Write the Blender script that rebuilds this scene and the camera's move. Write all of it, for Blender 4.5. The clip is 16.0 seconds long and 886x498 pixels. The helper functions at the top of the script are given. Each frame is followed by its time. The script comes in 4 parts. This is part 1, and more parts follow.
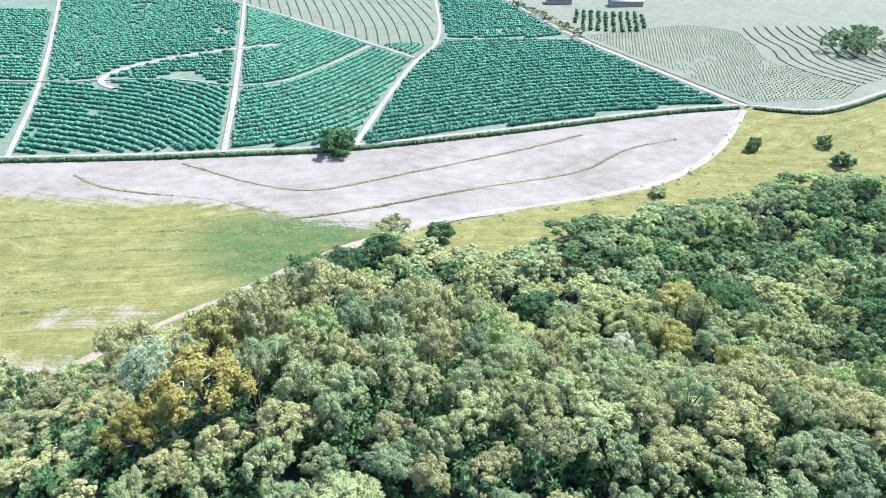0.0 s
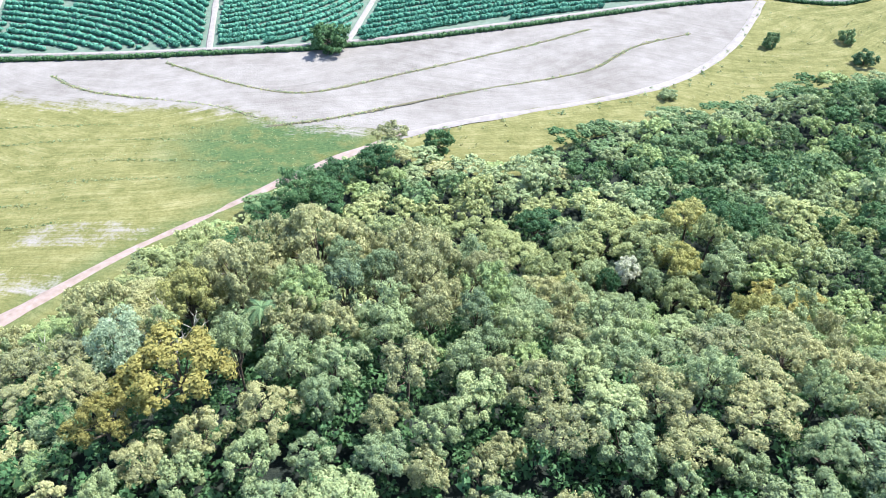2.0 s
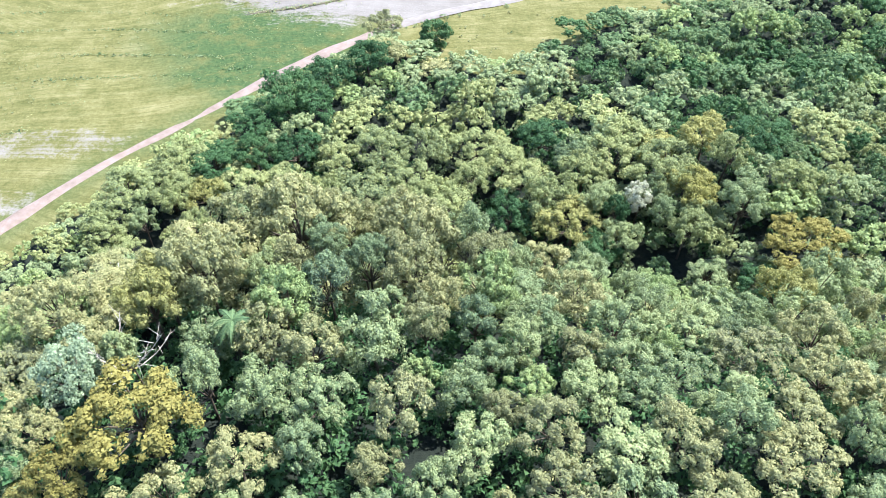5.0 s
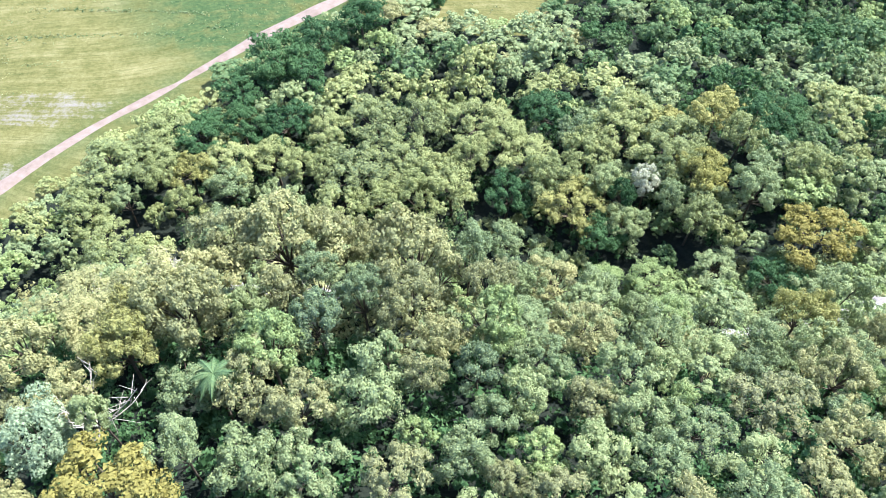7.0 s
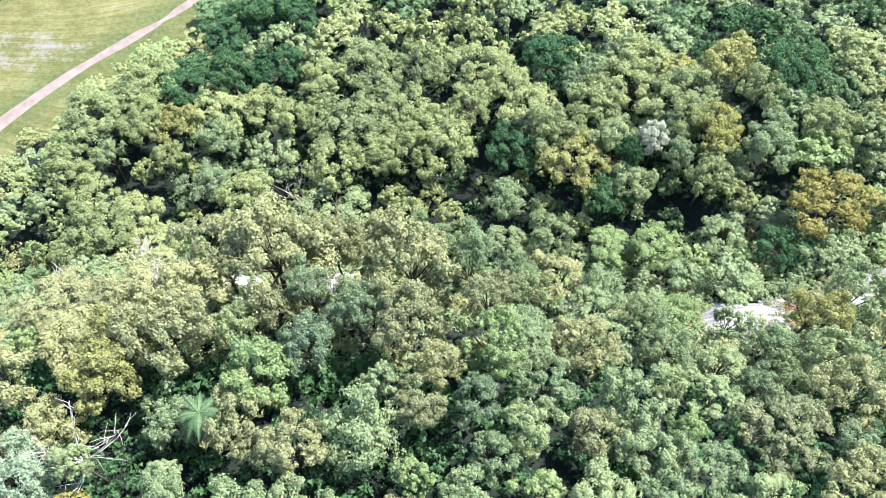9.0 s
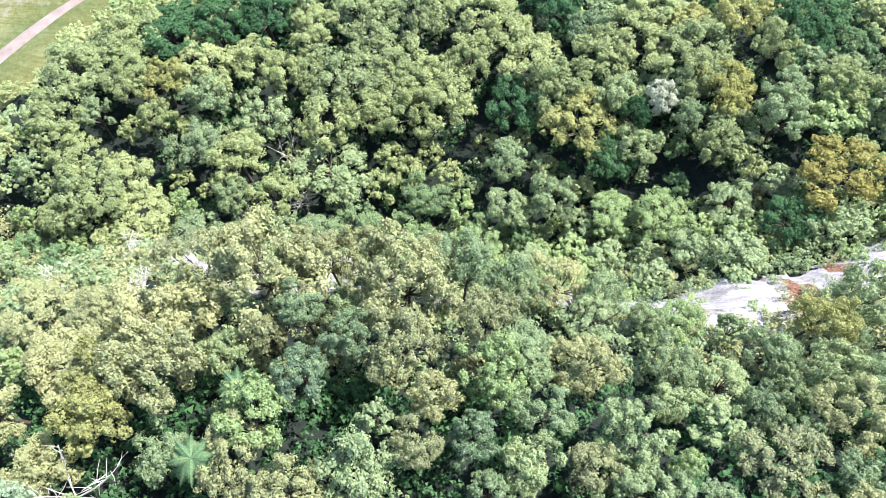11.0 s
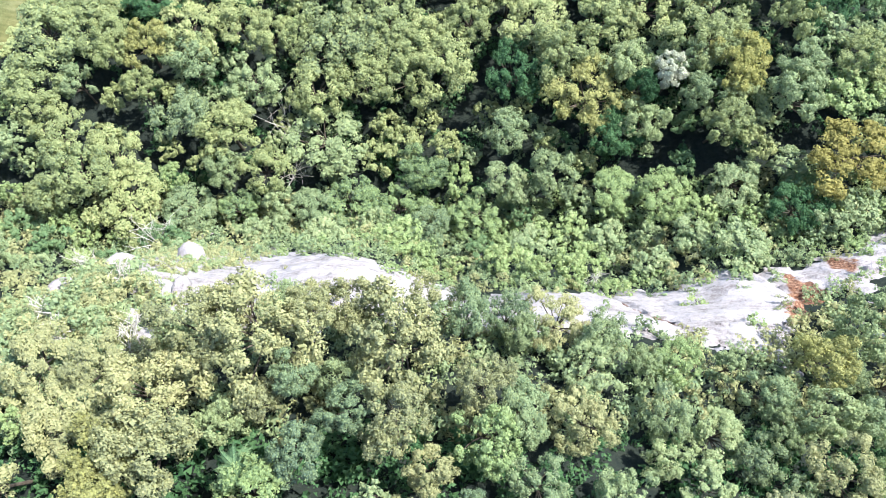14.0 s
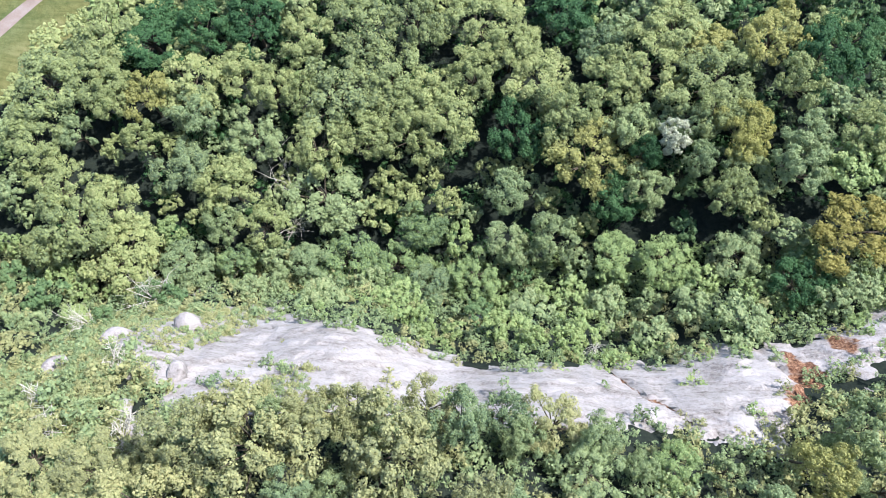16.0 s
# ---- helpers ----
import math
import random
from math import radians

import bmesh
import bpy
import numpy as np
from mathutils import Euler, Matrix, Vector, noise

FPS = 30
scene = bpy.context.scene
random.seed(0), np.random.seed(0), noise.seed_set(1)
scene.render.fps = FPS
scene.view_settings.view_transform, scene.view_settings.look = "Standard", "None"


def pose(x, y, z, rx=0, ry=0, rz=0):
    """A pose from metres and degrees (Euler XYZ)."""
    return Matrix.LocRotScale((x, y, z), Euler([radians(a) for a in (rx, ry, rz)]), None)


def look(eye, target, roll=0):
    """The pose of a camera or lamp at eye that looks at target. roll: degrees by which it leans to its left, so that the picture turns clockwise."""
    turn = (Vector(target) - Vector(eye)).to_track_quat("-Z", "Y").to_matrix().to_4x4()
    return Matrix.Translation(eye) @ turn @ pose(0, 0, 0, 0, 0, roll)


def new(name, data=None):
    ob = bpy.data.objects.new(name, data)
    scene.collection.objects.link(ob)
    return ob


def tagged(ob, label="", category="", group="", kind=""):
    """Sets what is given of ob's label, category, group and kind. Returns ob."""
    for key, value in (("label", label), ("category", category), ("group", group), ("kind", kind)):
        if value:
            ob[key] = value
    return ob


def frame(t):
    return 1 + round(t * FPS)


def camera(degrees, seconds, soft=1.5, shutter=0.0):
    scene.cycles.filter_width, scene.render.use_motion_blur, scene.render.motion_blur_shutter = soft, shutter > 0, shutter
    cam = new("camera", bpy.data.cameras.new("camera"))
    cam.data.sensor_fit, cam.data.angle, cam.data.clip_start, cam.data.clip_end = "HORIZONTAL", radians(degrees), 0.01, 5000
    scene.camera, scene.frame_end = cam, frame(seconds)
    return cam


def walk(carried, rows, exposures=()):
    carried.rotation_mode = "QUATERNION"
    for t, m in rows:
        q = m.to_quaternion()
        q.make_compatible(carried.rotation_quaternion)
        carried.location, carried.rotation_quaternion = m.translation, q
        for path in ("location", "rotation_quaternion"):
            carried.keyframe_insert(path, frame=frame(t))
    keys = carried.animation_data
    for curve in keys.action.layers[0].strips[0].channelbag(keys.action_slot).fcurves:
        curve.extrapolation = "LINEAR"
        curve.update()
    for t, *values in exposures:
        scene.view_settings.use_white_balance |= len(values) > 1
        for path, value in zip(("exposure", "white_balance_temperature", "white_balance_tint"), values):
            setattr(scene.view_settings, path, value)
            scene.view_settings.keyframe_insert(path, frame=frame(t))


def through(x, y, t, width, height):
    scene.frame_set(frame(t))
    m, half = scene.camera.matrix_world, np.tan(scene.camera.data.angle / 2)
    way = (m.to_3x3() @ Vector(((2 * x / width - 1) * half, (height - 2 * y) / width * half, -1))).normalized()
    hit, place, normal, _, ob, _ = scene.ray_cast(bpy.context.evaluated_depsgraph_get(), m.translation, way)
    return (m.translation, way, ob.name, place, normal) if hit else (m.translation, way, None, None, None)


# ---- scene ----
cam = camera(63.5, 16.0, 0.85)
METRES, EYE, TILT, LEAN, TURN = 80.0, 110.0, -28.0, 0.0, 0.0
ROWS = [
    (0.0, 0.0, 0.0, 0.0, 0.0, 0.0, -0.0),
    (0.5, 0.0003, 0.0238, 0.0195, -0.01, -2.24, 0.03),
    (1.0, 0.0007, 0.048, 0.0398, -0.02, -4.5, 0.07),
    (1.5, 0.001, 0.0727, 0.0601, -0.04, -6.75, 0.1),
    (2.0, 0.0016, 0.0975, 0.08, -0.06, -8.94, 0.12),
    (2.5, 0.0021, 0.1224, 0.1001, -0.08, -11.2, 0.14),
    (3.0, 0.0027, 0.1474, 0.1203, -0.1, -13.47, 0.11),
    (3.5, 0.0034, 0.172, 0.1404, -0.1, -15.65, 0.13),
    (4.0, 0.0037, 0.197, 0.161, -0.12, -17.74, 0.12),
    (4.5, 0.0038, 0.2224, 0.1819, -0.15, -18.97, 0.12),
    (5.0, 0.0041, 0.2482, 0.2031, -0.2, -19.93, 0.1),
    (7.5, -0.0011, 0.3768, 0.2964, -0.42, -26.65, -0.48),
    (8.0, -0.0003, 0.4013, 0.3157, -0.43, -28.5, -0.47),
    (8.5, 0.0004, 0.4256, 0.3353, -0.44, -30.35, -0.46),
    (9.0, 0.0013, 0.4495, 0.3548, -0.43, -32.2, -0.46),
    (11.5, 0.0058, 0.5701, 0.4523, -0.46, -41.35, -0.43),
    (12.0, 0.0069, 0.5944, 0.4719, -0.46, -43.19, -0.41),
    (12.5, 0.0077, 0.6187, 0.4913, -0.47, -44.98, -0.39),
    (13.0, 0.0083, 0.6429, 0.5109, -0.47, -46.84, -0.4),
    (13.5, 0.0088, 0.6676, 0.5309, -0.48, -48.5, -0.4),
    (14.0, 0.0089, 0.6907, 0.5495, -0.49, -48.49, -0.43),
    (14.5, 0.0094, 0.7137, 0.5679, -0.49, -48.43, -0.44),
    (15.0, 0.0094, 0.7368, 0.5864, -0.51, -48.38, -0.45),
    (15.5, 0.0092, 0.7593, 0.6041, -0.27, -48.34, -0.67),
    (16.0, 0.0085, 0.7833, 0.6206, 0.32, -48.28, -1.21),
]
walk(cam, [(t, pose(0, 0, EYE, TILT, LEAN, TURN) @ pose(METRES * x, METRES * y, METRES * z, 90 + pitch, roll, yaw)) for t, x, y, z, yaw, pitch, roll in ROWS],
     [(0.0, 1.70, 6130, 10), (12.8, 1.70, 6130, 10), (14.5, 1.50, 6130, 10), (16.0, 1.22, 6130, 10)])

# ---- sky and sun ----
SUN = Vector((0.50, 0.28, 0.86)).normalized()
world = bpy.data.worlds.new("sky")
scene.world = world
world.use_nodes = True
wn, wl = world.node_tree.nodes, world.node_tree.links
sky = wn.new("ShaderNodeTexSky")
sky.sky_type, sky.sun_disc = "NISHITA", False
sky.sun_elevation = math.asin(SUN.z)
sky.sun_rotation = math.atan2(SUN.x, SUN.y)
wl.new(sky.outputs[0], wn["Background"].inputs[0])
wn["Background"].inputs[1].default_value = 0.15
sun = new("sun", bpy.data.lights.new("sun", "SUN"))
sun.data.energy, sun.data.angle, sun.data.color = 4.7, radians(0.6), (1.0, 0.95, 0.87)
sun.matrix_world = look(SUN * 400, (0, 0, 0))


# ---- materials ----
def material(name, rough=0.8):
    m = bpy.data.materials.new(name)
    m.use_nodes = True
    b = m.node_tree.nodes["Principled BSDF"]
    b.inputs["Roughness"].default_value = rough
    b.inputs["Specular IOR Level"].default_value = 0.25
    return m, m.node_tree.nodes, m.node_tree.links, b


def tex_noise(n, l, scale, detail=4.0, rough=0.6, vec=None):
    t = n.new("ShaderNodeTexNoise")
    t.inputs["Scale"].default_value, t.inputs["Detail"].default_value, t.inputs["Roughness"].default_value = scale, detail, rough
    if vec is not None:
        l.new(vec, t.inputs["Vector"])
    return t.outputs["Fac"]


def ramp(n, l, fac, stops):
    r = n.new("ShaderNodeValToRGB")
    el = r.color_ramp.elements
    while len(el) < len(stops):
        el.new(0.5)
    for e, (p, c) in zip(el, stops):
        e.position, e.color = p, (c if len(c) == 4 else (*c, 1))
    l.new(fac, r.inputs["Fac"])
    return r.outputs["Color"]


def mixed(n, l, fac, a, b, kind="MIX"):
    m = n.new("ShaderNodeMix")
    m.data_type, m.blend_type = "RGBA", kind
    for sock, v in ((m.inputs[0], fac), (m.inputs[6], a), (m.inputs[7], b)):
        if isinstance(v, (int, float)):
            sock.default_value = v
        elif isinstance(v, tuple):
            sock.default_value = (*v, 1)
        else:
            l.new(v, sock)
    return m.outputs[2]


def calc(n, l, op, a, b=0.0):
    m = n.new("ShaderNodeMath")
    m.operation = op
    for sock, v in zip(m.inputs, (a, b)):
        if isinstance(v, (int, float)):
            sock.default_value = v
        else:
            l.new(v, sock)
    return m.outputs[0]


def bumped(n, l, b, fac, strength, distance):
    k = n.new("ShaderNodeBump")
    k.inputs["Strength"].default_value, k.inputs["Distance"].default_value = strength, distance
    l.new(fac, k.inputs["Height"])
    l.new(k.outputs[0], b.inputs["Normal"])


def position(n):
    return n.new("ShaderNodeNewGeometry").outputs["Position"]


def leaf_material(name, low, high, tip, gloss=0.66, through=0.36):
    """Leaves: three hues spread leaf by leaf and tree by tree, with light passing through them."""
    m, n, l, b = material(name, gloss)
    b.inputs["Specular IOR Level"].default_value = 0.16
    geo = n.new("ShaderNodeNewGeometry")
    info = n.new("ShaderNodeObjectInfo")
    tone = calc(n, l, "ADD", calc(n, l, "MULTIPLY", geo.outputs["Random Per Island"], 0.27), calc(n, l, "MULTIPLY", info.outputs["Random"], 0.22))
    for scale, share in ((1.1, 0.22), (0.16, 0.28)):
        tone = calc(n, l, "ADD", tone, calc(n, l, "MULTIPLY", tex_noise(n, l, scale, 3.0, 0.6, geo.outputs["Position"]), share))
    colour = ramp(n, l, tone, [(0.16, low), (0.52, high), (0.86, tip)])
    l.new(colour, b.inputs["Base Color"])
    glow = n.new("ShaderNodeBsdfTranslucent")
    l.new(colour, glow.inputs["Color"])
    both = n.new("ShaderNodeMixShader")
    both.inputs[0].default_value = through
    l.new(b.outputs[0], both.inputs[1])
    l.new(glow.outputs[0], both.inputs[2])
    l.new(both.outputs[0], n["Material Output"].inputs["Surface"])
    return m


LEAF = {
    "green": leaf_material("leaf_green", (0.045, 0.088, 0.080), (0.227, 0.300, 0.151), (0.397, 0.430, 0.221)),
    "bright": leaf_material("leaf_bright", (0.053, 0.100, 0.080), (0.249, 0.335, 0.138), (0.394, 0.445, 0.203)),
    "olive": leaf_material("leaf_olive", (0.087, 0.118, 0.089), (0.311, 0.325, 0.155), (0.460, 0.435, 0.225)),
    "moss": leaf_material("leaf_moss", (0.071, 0.114, 0.078), (0.281, 0.328, 0.141), (0.427, 0.437, 0.204)),
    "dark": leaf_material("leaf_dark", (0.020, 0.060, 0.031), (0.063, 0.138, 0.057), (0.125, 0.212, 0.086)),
    "teal": leaf_material("leaf_teal", (0.032, 0.080, 0.056), (0.128, 0.212, 0.097), (0.215, 0.284, 0.128)),
    "grey": leaf_material("leaf_grey", (0.062, 0.106, 0.084), (0.268, 0.334, 0.160), (0.395, 0.430, 0.218)),
    "yellow": leaf_material("leaf_yellow", (0.104, 0.122, 0.064), (0.318, 0.324, 0.118), (0.435, 0.420, 0.172)),
    "gold": leaf_material("leaf_gold", (0.112, 0.126, 0.050), (0.298, 0.300, 0.098), (0.402, 0.392, 0.148)),
    "ochre": leaf_material("leaf_ochre", (0.104, 0.104, 0.038), (0.264, 0.244, 0.074), (0.358, 0.328, 0.112)),
    "white": leaf_material("leaf_white", (0.276, 0.310, 0.209), (0.572, 0.590, 0.450), (0.806, 0.760, 0.680)),
    "blue": leaf_material("leaf_blue", (0.117, 0.190, 0.125), (0.371, 0.455, 0.290), (0.636, 0.680, 0.450)),
    "orchard": leaf_material("leaf_orchard", (0.036, 0.128, 0.088), (0.062, 0.196, 0.134), (0.105, 0.260, 0.182), 0.7, 0.15),
}


def bark_material():
    m, n, l, b = material("bark", 0.9)
    p = position(n)
    l.new(ramp(n, l, tex_noise(n, l, 3.0, 6.0, 0.7, p), [(0.3, (0.03, 0.022, 0.016)), (0.7, (0.13, 0.11, 0.085))]), b.inputs["Base Color"])
    bumped(n, l, b, tex_noise(n, l, 9.0, 4.0, 0.6, p), 0.6, 0.05)
    return m


BARK = bark_material()


def dead_material():
    m, n, l, b = material("dead_wood", 0.85)
    l.new(ramp(n, l, tex_noise(n, l, 2.0, 4.0, 0.6, position(n)), [(0.3, (0.33, 0.30, 0.26)), (0.7, (0.62, 0.59, 0.54))]), b.inputs["Base Color"])
    return m


DEAD = dead_material()


def ground_material():
    """Leaf-littered forest floor darkened to hold the shade under crowns, pasture and bare tilled soil; the zones come
    from the mesh's zone colours, broken up by noise.
    """
    m, n, l, b = material("ground", 0.95)
    b.inputs["Specular IOR Level"].default_value = 0.04
    p = position(n)
    at = n.new("ShaderNodeVertexColor")
    at.layer_name = "zone"
    sep = n.new("ShaderNodeSeparateColor")
    l.new(at.outputs["Color"], sep.inputs[0])
    bare, grass, greener = sep.outputs[0], sep.outputs[1], sep.outputs[2]
    fine, mid, wide = tex_noise(n, l, 1.2, 5.0, 0.65, p), tex_noise(n, l, 0.16, 5.0, 0.6, p), tex_noise(n, l, 0.03, 3.0, 0.5, p)
    stretch = n.new("ShaderNodeVectorMath")
    stretch.operation = "MULTIPLY"
    bend = n.new("ShaderNodeCombineXYZ")
    l.new(calc(n, l, "MULTIPLY", tex_noise(n, l, 0.011, 1.0, 0.4, p), 90.0), bend.inputs[1])
    curved = n.new("ShaderNodeVectorMath")
    l.new(p, curved.inputs[0])
    l.new(bend.outputs[0], curved.inputs[1])
    l.new(curved.outputs[0], stretch.inputs[0])
    stretch.inputs[1].default_value = (0.04, 0.45, 0.1)
    streak = tex_noise(n, l, 1.0, 5.0, 0.7, stretch.outputs[0])
    furrow = tex_noise(n, l, 3.2, 2.0, 0.6, stretch.outputs[0])
    # near-black floor colour carries the shade between the crowns
    shaded_litter = ramp(n, l, fine, [(0.3, (0.011, 0.016, 0.015)), (0.7, (0.025, 0.031, 0.024))])
    straw = ramp(n, l, calc(n, l, "ADD", calc(n, l, "ADD", calc(n, l, "MULTIPLY", mid, 0.36), calc(n, l, "MULTIPLY", fine, 0.30)), calc(n, l, "MULTIPLY", streak, 0.34)),
                 [(0.38, (0.067, 0.074, 0.026)), (0.5, (0.122, 0.120, 0.049)), (0.62, (0.184, 0.174, 0.087))])
    green = ramp(n, l, fine, [(0.3, (0.026, 0.054, 0.024)), (0.7, (0.068, 0.102, 0.042))])
    straw = mixed(n, l, calc(n, l, "MULTIPLY", greener, ramp(n, l, mid, [(0.28, (0, 0, 0)), (0.52, (1, 1, 1))])), straw, green)
    straw = mixed(n, l, ramp(n, l, fine, [(0.60, (0, 0, 0)), (0.74, (0.55, 0.55, 0.55))]), straw, (0.092, 0.110, 0.036))
    straw = mixed(n, l, ramp(n, l, furrow, [(0.53, (0, 0, 0)), (0.66, (0.55, 0.55, 0.55))]), straw, (0.074, 0.085, 0.032))
    soil = ramp(n, l, calc(n, l, "ADD", calc(n, l, "MULTIPLY", streak, 0.25), calc(n, l, "ADD", calc(n, l, "MULTIPLY", mid, 0.4), calc(n, l, "MULTIPLY", wide, 0.35))),
                [(0.38, (0.128, 0.118, 0.110)), (0.5, (0.164, 0.154, 0.146)), (0.64, (0.202, 0.191, 0.184))])
    soil = mixed(n, l, ramp(n, l, fine, [(0.55, (0, 0, 0)), (0.8, (0.320, 0.320, 0.320))]), soil, (0.116, 0.096, 0.088))
    soil = mixed(n, l, ramp(n, l, furrow, [(0.56, (0, 0, 0)), (0.70, (0.144, 0.144, 0.144))]), soil, (0.096, 0.084, 0.076))
    edge = calc(n, l, "ADD", bare, calc(n, l, "MULTIPLY", calc(n, l, "SUBTRACT", calc(n, l, "ADD", calc(n, l, "MULTIPLY", streak, 0.35), calc(n, l, "ADD", calc(n, l, "MULTIPLY", mid, 0.35), calc(n, l, "MULTIPLY", fine, 0.3))), 0.5), 1.8))
    land = mixed(n, l, ramp(n, l, edge, [(0.40, (0, 0, 0)), (0.60, (1, 1, 1))]), straw, soil)
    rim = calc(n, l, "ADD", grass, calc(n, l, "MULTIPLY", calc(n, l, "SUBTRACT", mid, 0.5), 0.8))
    l.new(mixed(n, l, ramp(n, l, rim, [(0.42, (0, 0, 0)), (0.58, (1, 1, 1))]), shaded_litter, land), b.inputs["Base Color"])
    bumped(n, l, b, calc(n, l, "ADD", fine, streak), 0.7, 0.25)
    return m


def soil_material(name, dark, mid_c, light, scale=0.5, streaks=None):
    m, n, l, b = material(name, 0.95)
    p = position(n)
    f = calc(n, l, "ADD", calc(n, l, "MULTIPLY", tex_noise(n, l, scale, 6.0, 0.65, p), 0.7), calc(n, l, "MULTIPLY", tex_noise(n, l, 0.06, 3.0, 0.5, p), 0.3))
    l.new(ramp(n, l, f, [(0.32, dark), (0.5, mid_c), (0.68, light)]), b.inputs["Base Color"])
    bumped(n, l, b, tex_noise(n, l, scale * 3, 4.0, 0.6, p), 0.5, 0.12)
    return m


def rock_material():
    m, n, l, b = material("pale_rock", 0.85)
    p = position(n)
    st = n.new("ShaderNodeVectorMath")
    st.operation = "MULTIPLY"
    l.new(p, st.inputs[0])
    st.inputs[1].default_value = (0.25, 0.9, 0.5)
    layer = tex_noise(n, l, 0.8, 6.0, 0.7, st.outputs[0])
    fine = tex_noise(n, l, 2.2, 6.0, 0.7, p)
    c = ramp(n, l, calc(n, l, "ADD", calc(n, l, "MULTIPLY", layer, 0.6), calc(n, l, "MULTIPLY", fine, 0.4)),
             [(0.34, (0.073, 0.062, 0.058)), (0.41, (0.215, 0.191, 0.187)), (0.50, (0.310, 0.284, 0.288)), (0.64, (0.378, 0.357, 0.370))])
    at = n.new("ShaderNodeVertexColor")
    at.layer_name = "zone"
    sep = n.new("ShaderNodeSeparateColor")
    l.new(at.outputs["Color"], sep.inputs[0])
    red = ramp(n, l, fine, [(0.34, (0.030, 0.013, 0.009)), (0.46, (0.110, 0.048, 0.028)), (0.57, (0.235, 0.128, 0.078)), (0.68, (0.30, 0.215, 0.165))])
    w = calc(n, l, "ADD", sep.outputs[0], calc(n, l, "MULTIPLY", calc(n, l, "SUBTRACT", layer, 0.5), 1.2))
    c = mixed(n, l, ramp(n, l, w, [(0.42, (0, 0, 0)), (0.62, (1, 1, 1))]), c, red)
    l.new(c, b.inputs["Base Color"])
    bumped(n, l, b, calc(n, l, "ADD", layer, fine), 0.8, 0.35)
    return m


GROUND, ROCK = ground_material(), rock_material()
ROAD = soil_material("dirt_road", (0.140, 0.108, 0.092), (0.192, 0.151, 0.137), (0.229, 0.196, 0.185))
TRACK = soil_material("farm_track", (0.140, 0.126, 0.118), (0.185, 0.170, 0.163), (0.222, 0.211, 0.207))
ORCHARD = soil_material("orchard_soil", (0.052, 0.084, 0.063), (0.083, 0.118, 0.092), (0.114, 0.146, 0.121), 0.35)
CREAM = soil_material("young_crop_soil", (0.075, 0.090, 0.070), (0.098, 0.111, 0.088), (0.123, 0.134, 0.110), 0.2)
TERRACE = soil_material("terrace_grass", (0.063, 0.063, 0.037), (0.103, 0.096, 0.063), (0.148, 0.133, 0.103), 0.9)


# ---- the lie of the land ----
def smooth(v):
    v = np.clip(v, 0, 1)
    return v * v * (3 - 2 * v)


def height(x, y):
    """Wooded ridge under the camera's start, a rock face falling north, low wooded land and then gently rising fields."""
    x, y = np.asarray(x, float), np.asarray(y, float)
    low = 6 + 14 * smooth((x - 2) / 72) * smooth((190 - y) / 75) - 4 * np.exp(-((x + 12) / 34) ** 2 - ((y - 110) / 18) ** 2) \
        + 0.05 * np.maximum(0, np.sqrt((y - 255) ** 2 + 400) + (y - 255)) / 2
    up = 62.5 - 0.43 * np.maximum(0, y - 52) - 9 * smooth((x - 8) / 38) * smooth((y - 48) / 28) - 6 * smooth((-x - 29) / 24)
    t = smooth((y - 77 + 2.0 * np.sin(x * 0.09) + 1.2 * np.sin(x * 0.23 + 1)) / 26)
    dip = 6.5 * smooth((x + 9) / 10) * smooth((60 - x) / 14) * np.exp(-((y - 86) / 8) ** 2)
    shelf = 3.4 * smooth((x + 26) / 8) * smooth((-x - 1) / 8) * np.exp(-((y - 85) / 7) ** 2)
    knob = 4.5 * np.exp(-((x + 35) / 9) ** 2 - ((y - 87) / 6) ** 2)
    return up + (low - up) * t - dip - shelf + knob


def crest(x, y):
    """How high the crowns reach on the wooded ridge: level at first, falling off to both sides and towards the rock."""
    mid = 69.9 - 0.30 * max(0, y - 66)
    east = 70.5 - 0.25 * max(0, y - 50) - 1.0 * min(6.8, max(0, y - 66.2))
    far_east = 70.5 - 0.62 * min(24, max(0, y - 51))
    west = 68.6 - 0.25 * max(0, -x - 30) - 1.5 * min(8.5, max(0, y - 65)) - 0.8 * max(0, y - 78)
    e, f, w = (float(smooth(v)) for v in ((x - 2) / 7, (x - 15) / 9, (-x - 21) / 7))
    east += (far_east - east) * f
    knoll = 3.6 * math.exp(-((x + 24) / 8) ** 2 - ((y - 52) / 6) ** 2)
    return mid + (east - mid) * e + (west - mid) * w + knoll


def inside(poly, x, y):
    x, y = np.asarray(x, float), np.asarray(y, float)
    hit = np.zeros(x.shape, bool)
    for (x0, y0), (x1, y1) in zip(poly, poly[1:] + poly[:1]):
        if y0 != y1:
            hit ^= ((y0 > y) != (y1 > y)) & (x < (x1 - x0) * (y - y0) / (y1 - y0) + x0)
    return hit


def distance(line, x, y):
    """How far points lie from a line of points."""
    x, y = np.asarray(x, float), np.asarray(y, float)
    best = np.full(x.shape, 1e9)
    for (x0, y0), (x1, y1) in zip(line, line[1:]):
        dx, dy = x1 - x0, y1 - y0
        t = np.clip(((x - x0) * dx + (y - y0) * dy) / (dx * dx + dy * dy), 0, 1)
        best = np.minimum(best, np.hypot(x - x0 - t * dx, y - y0 - t * dy))
    return best


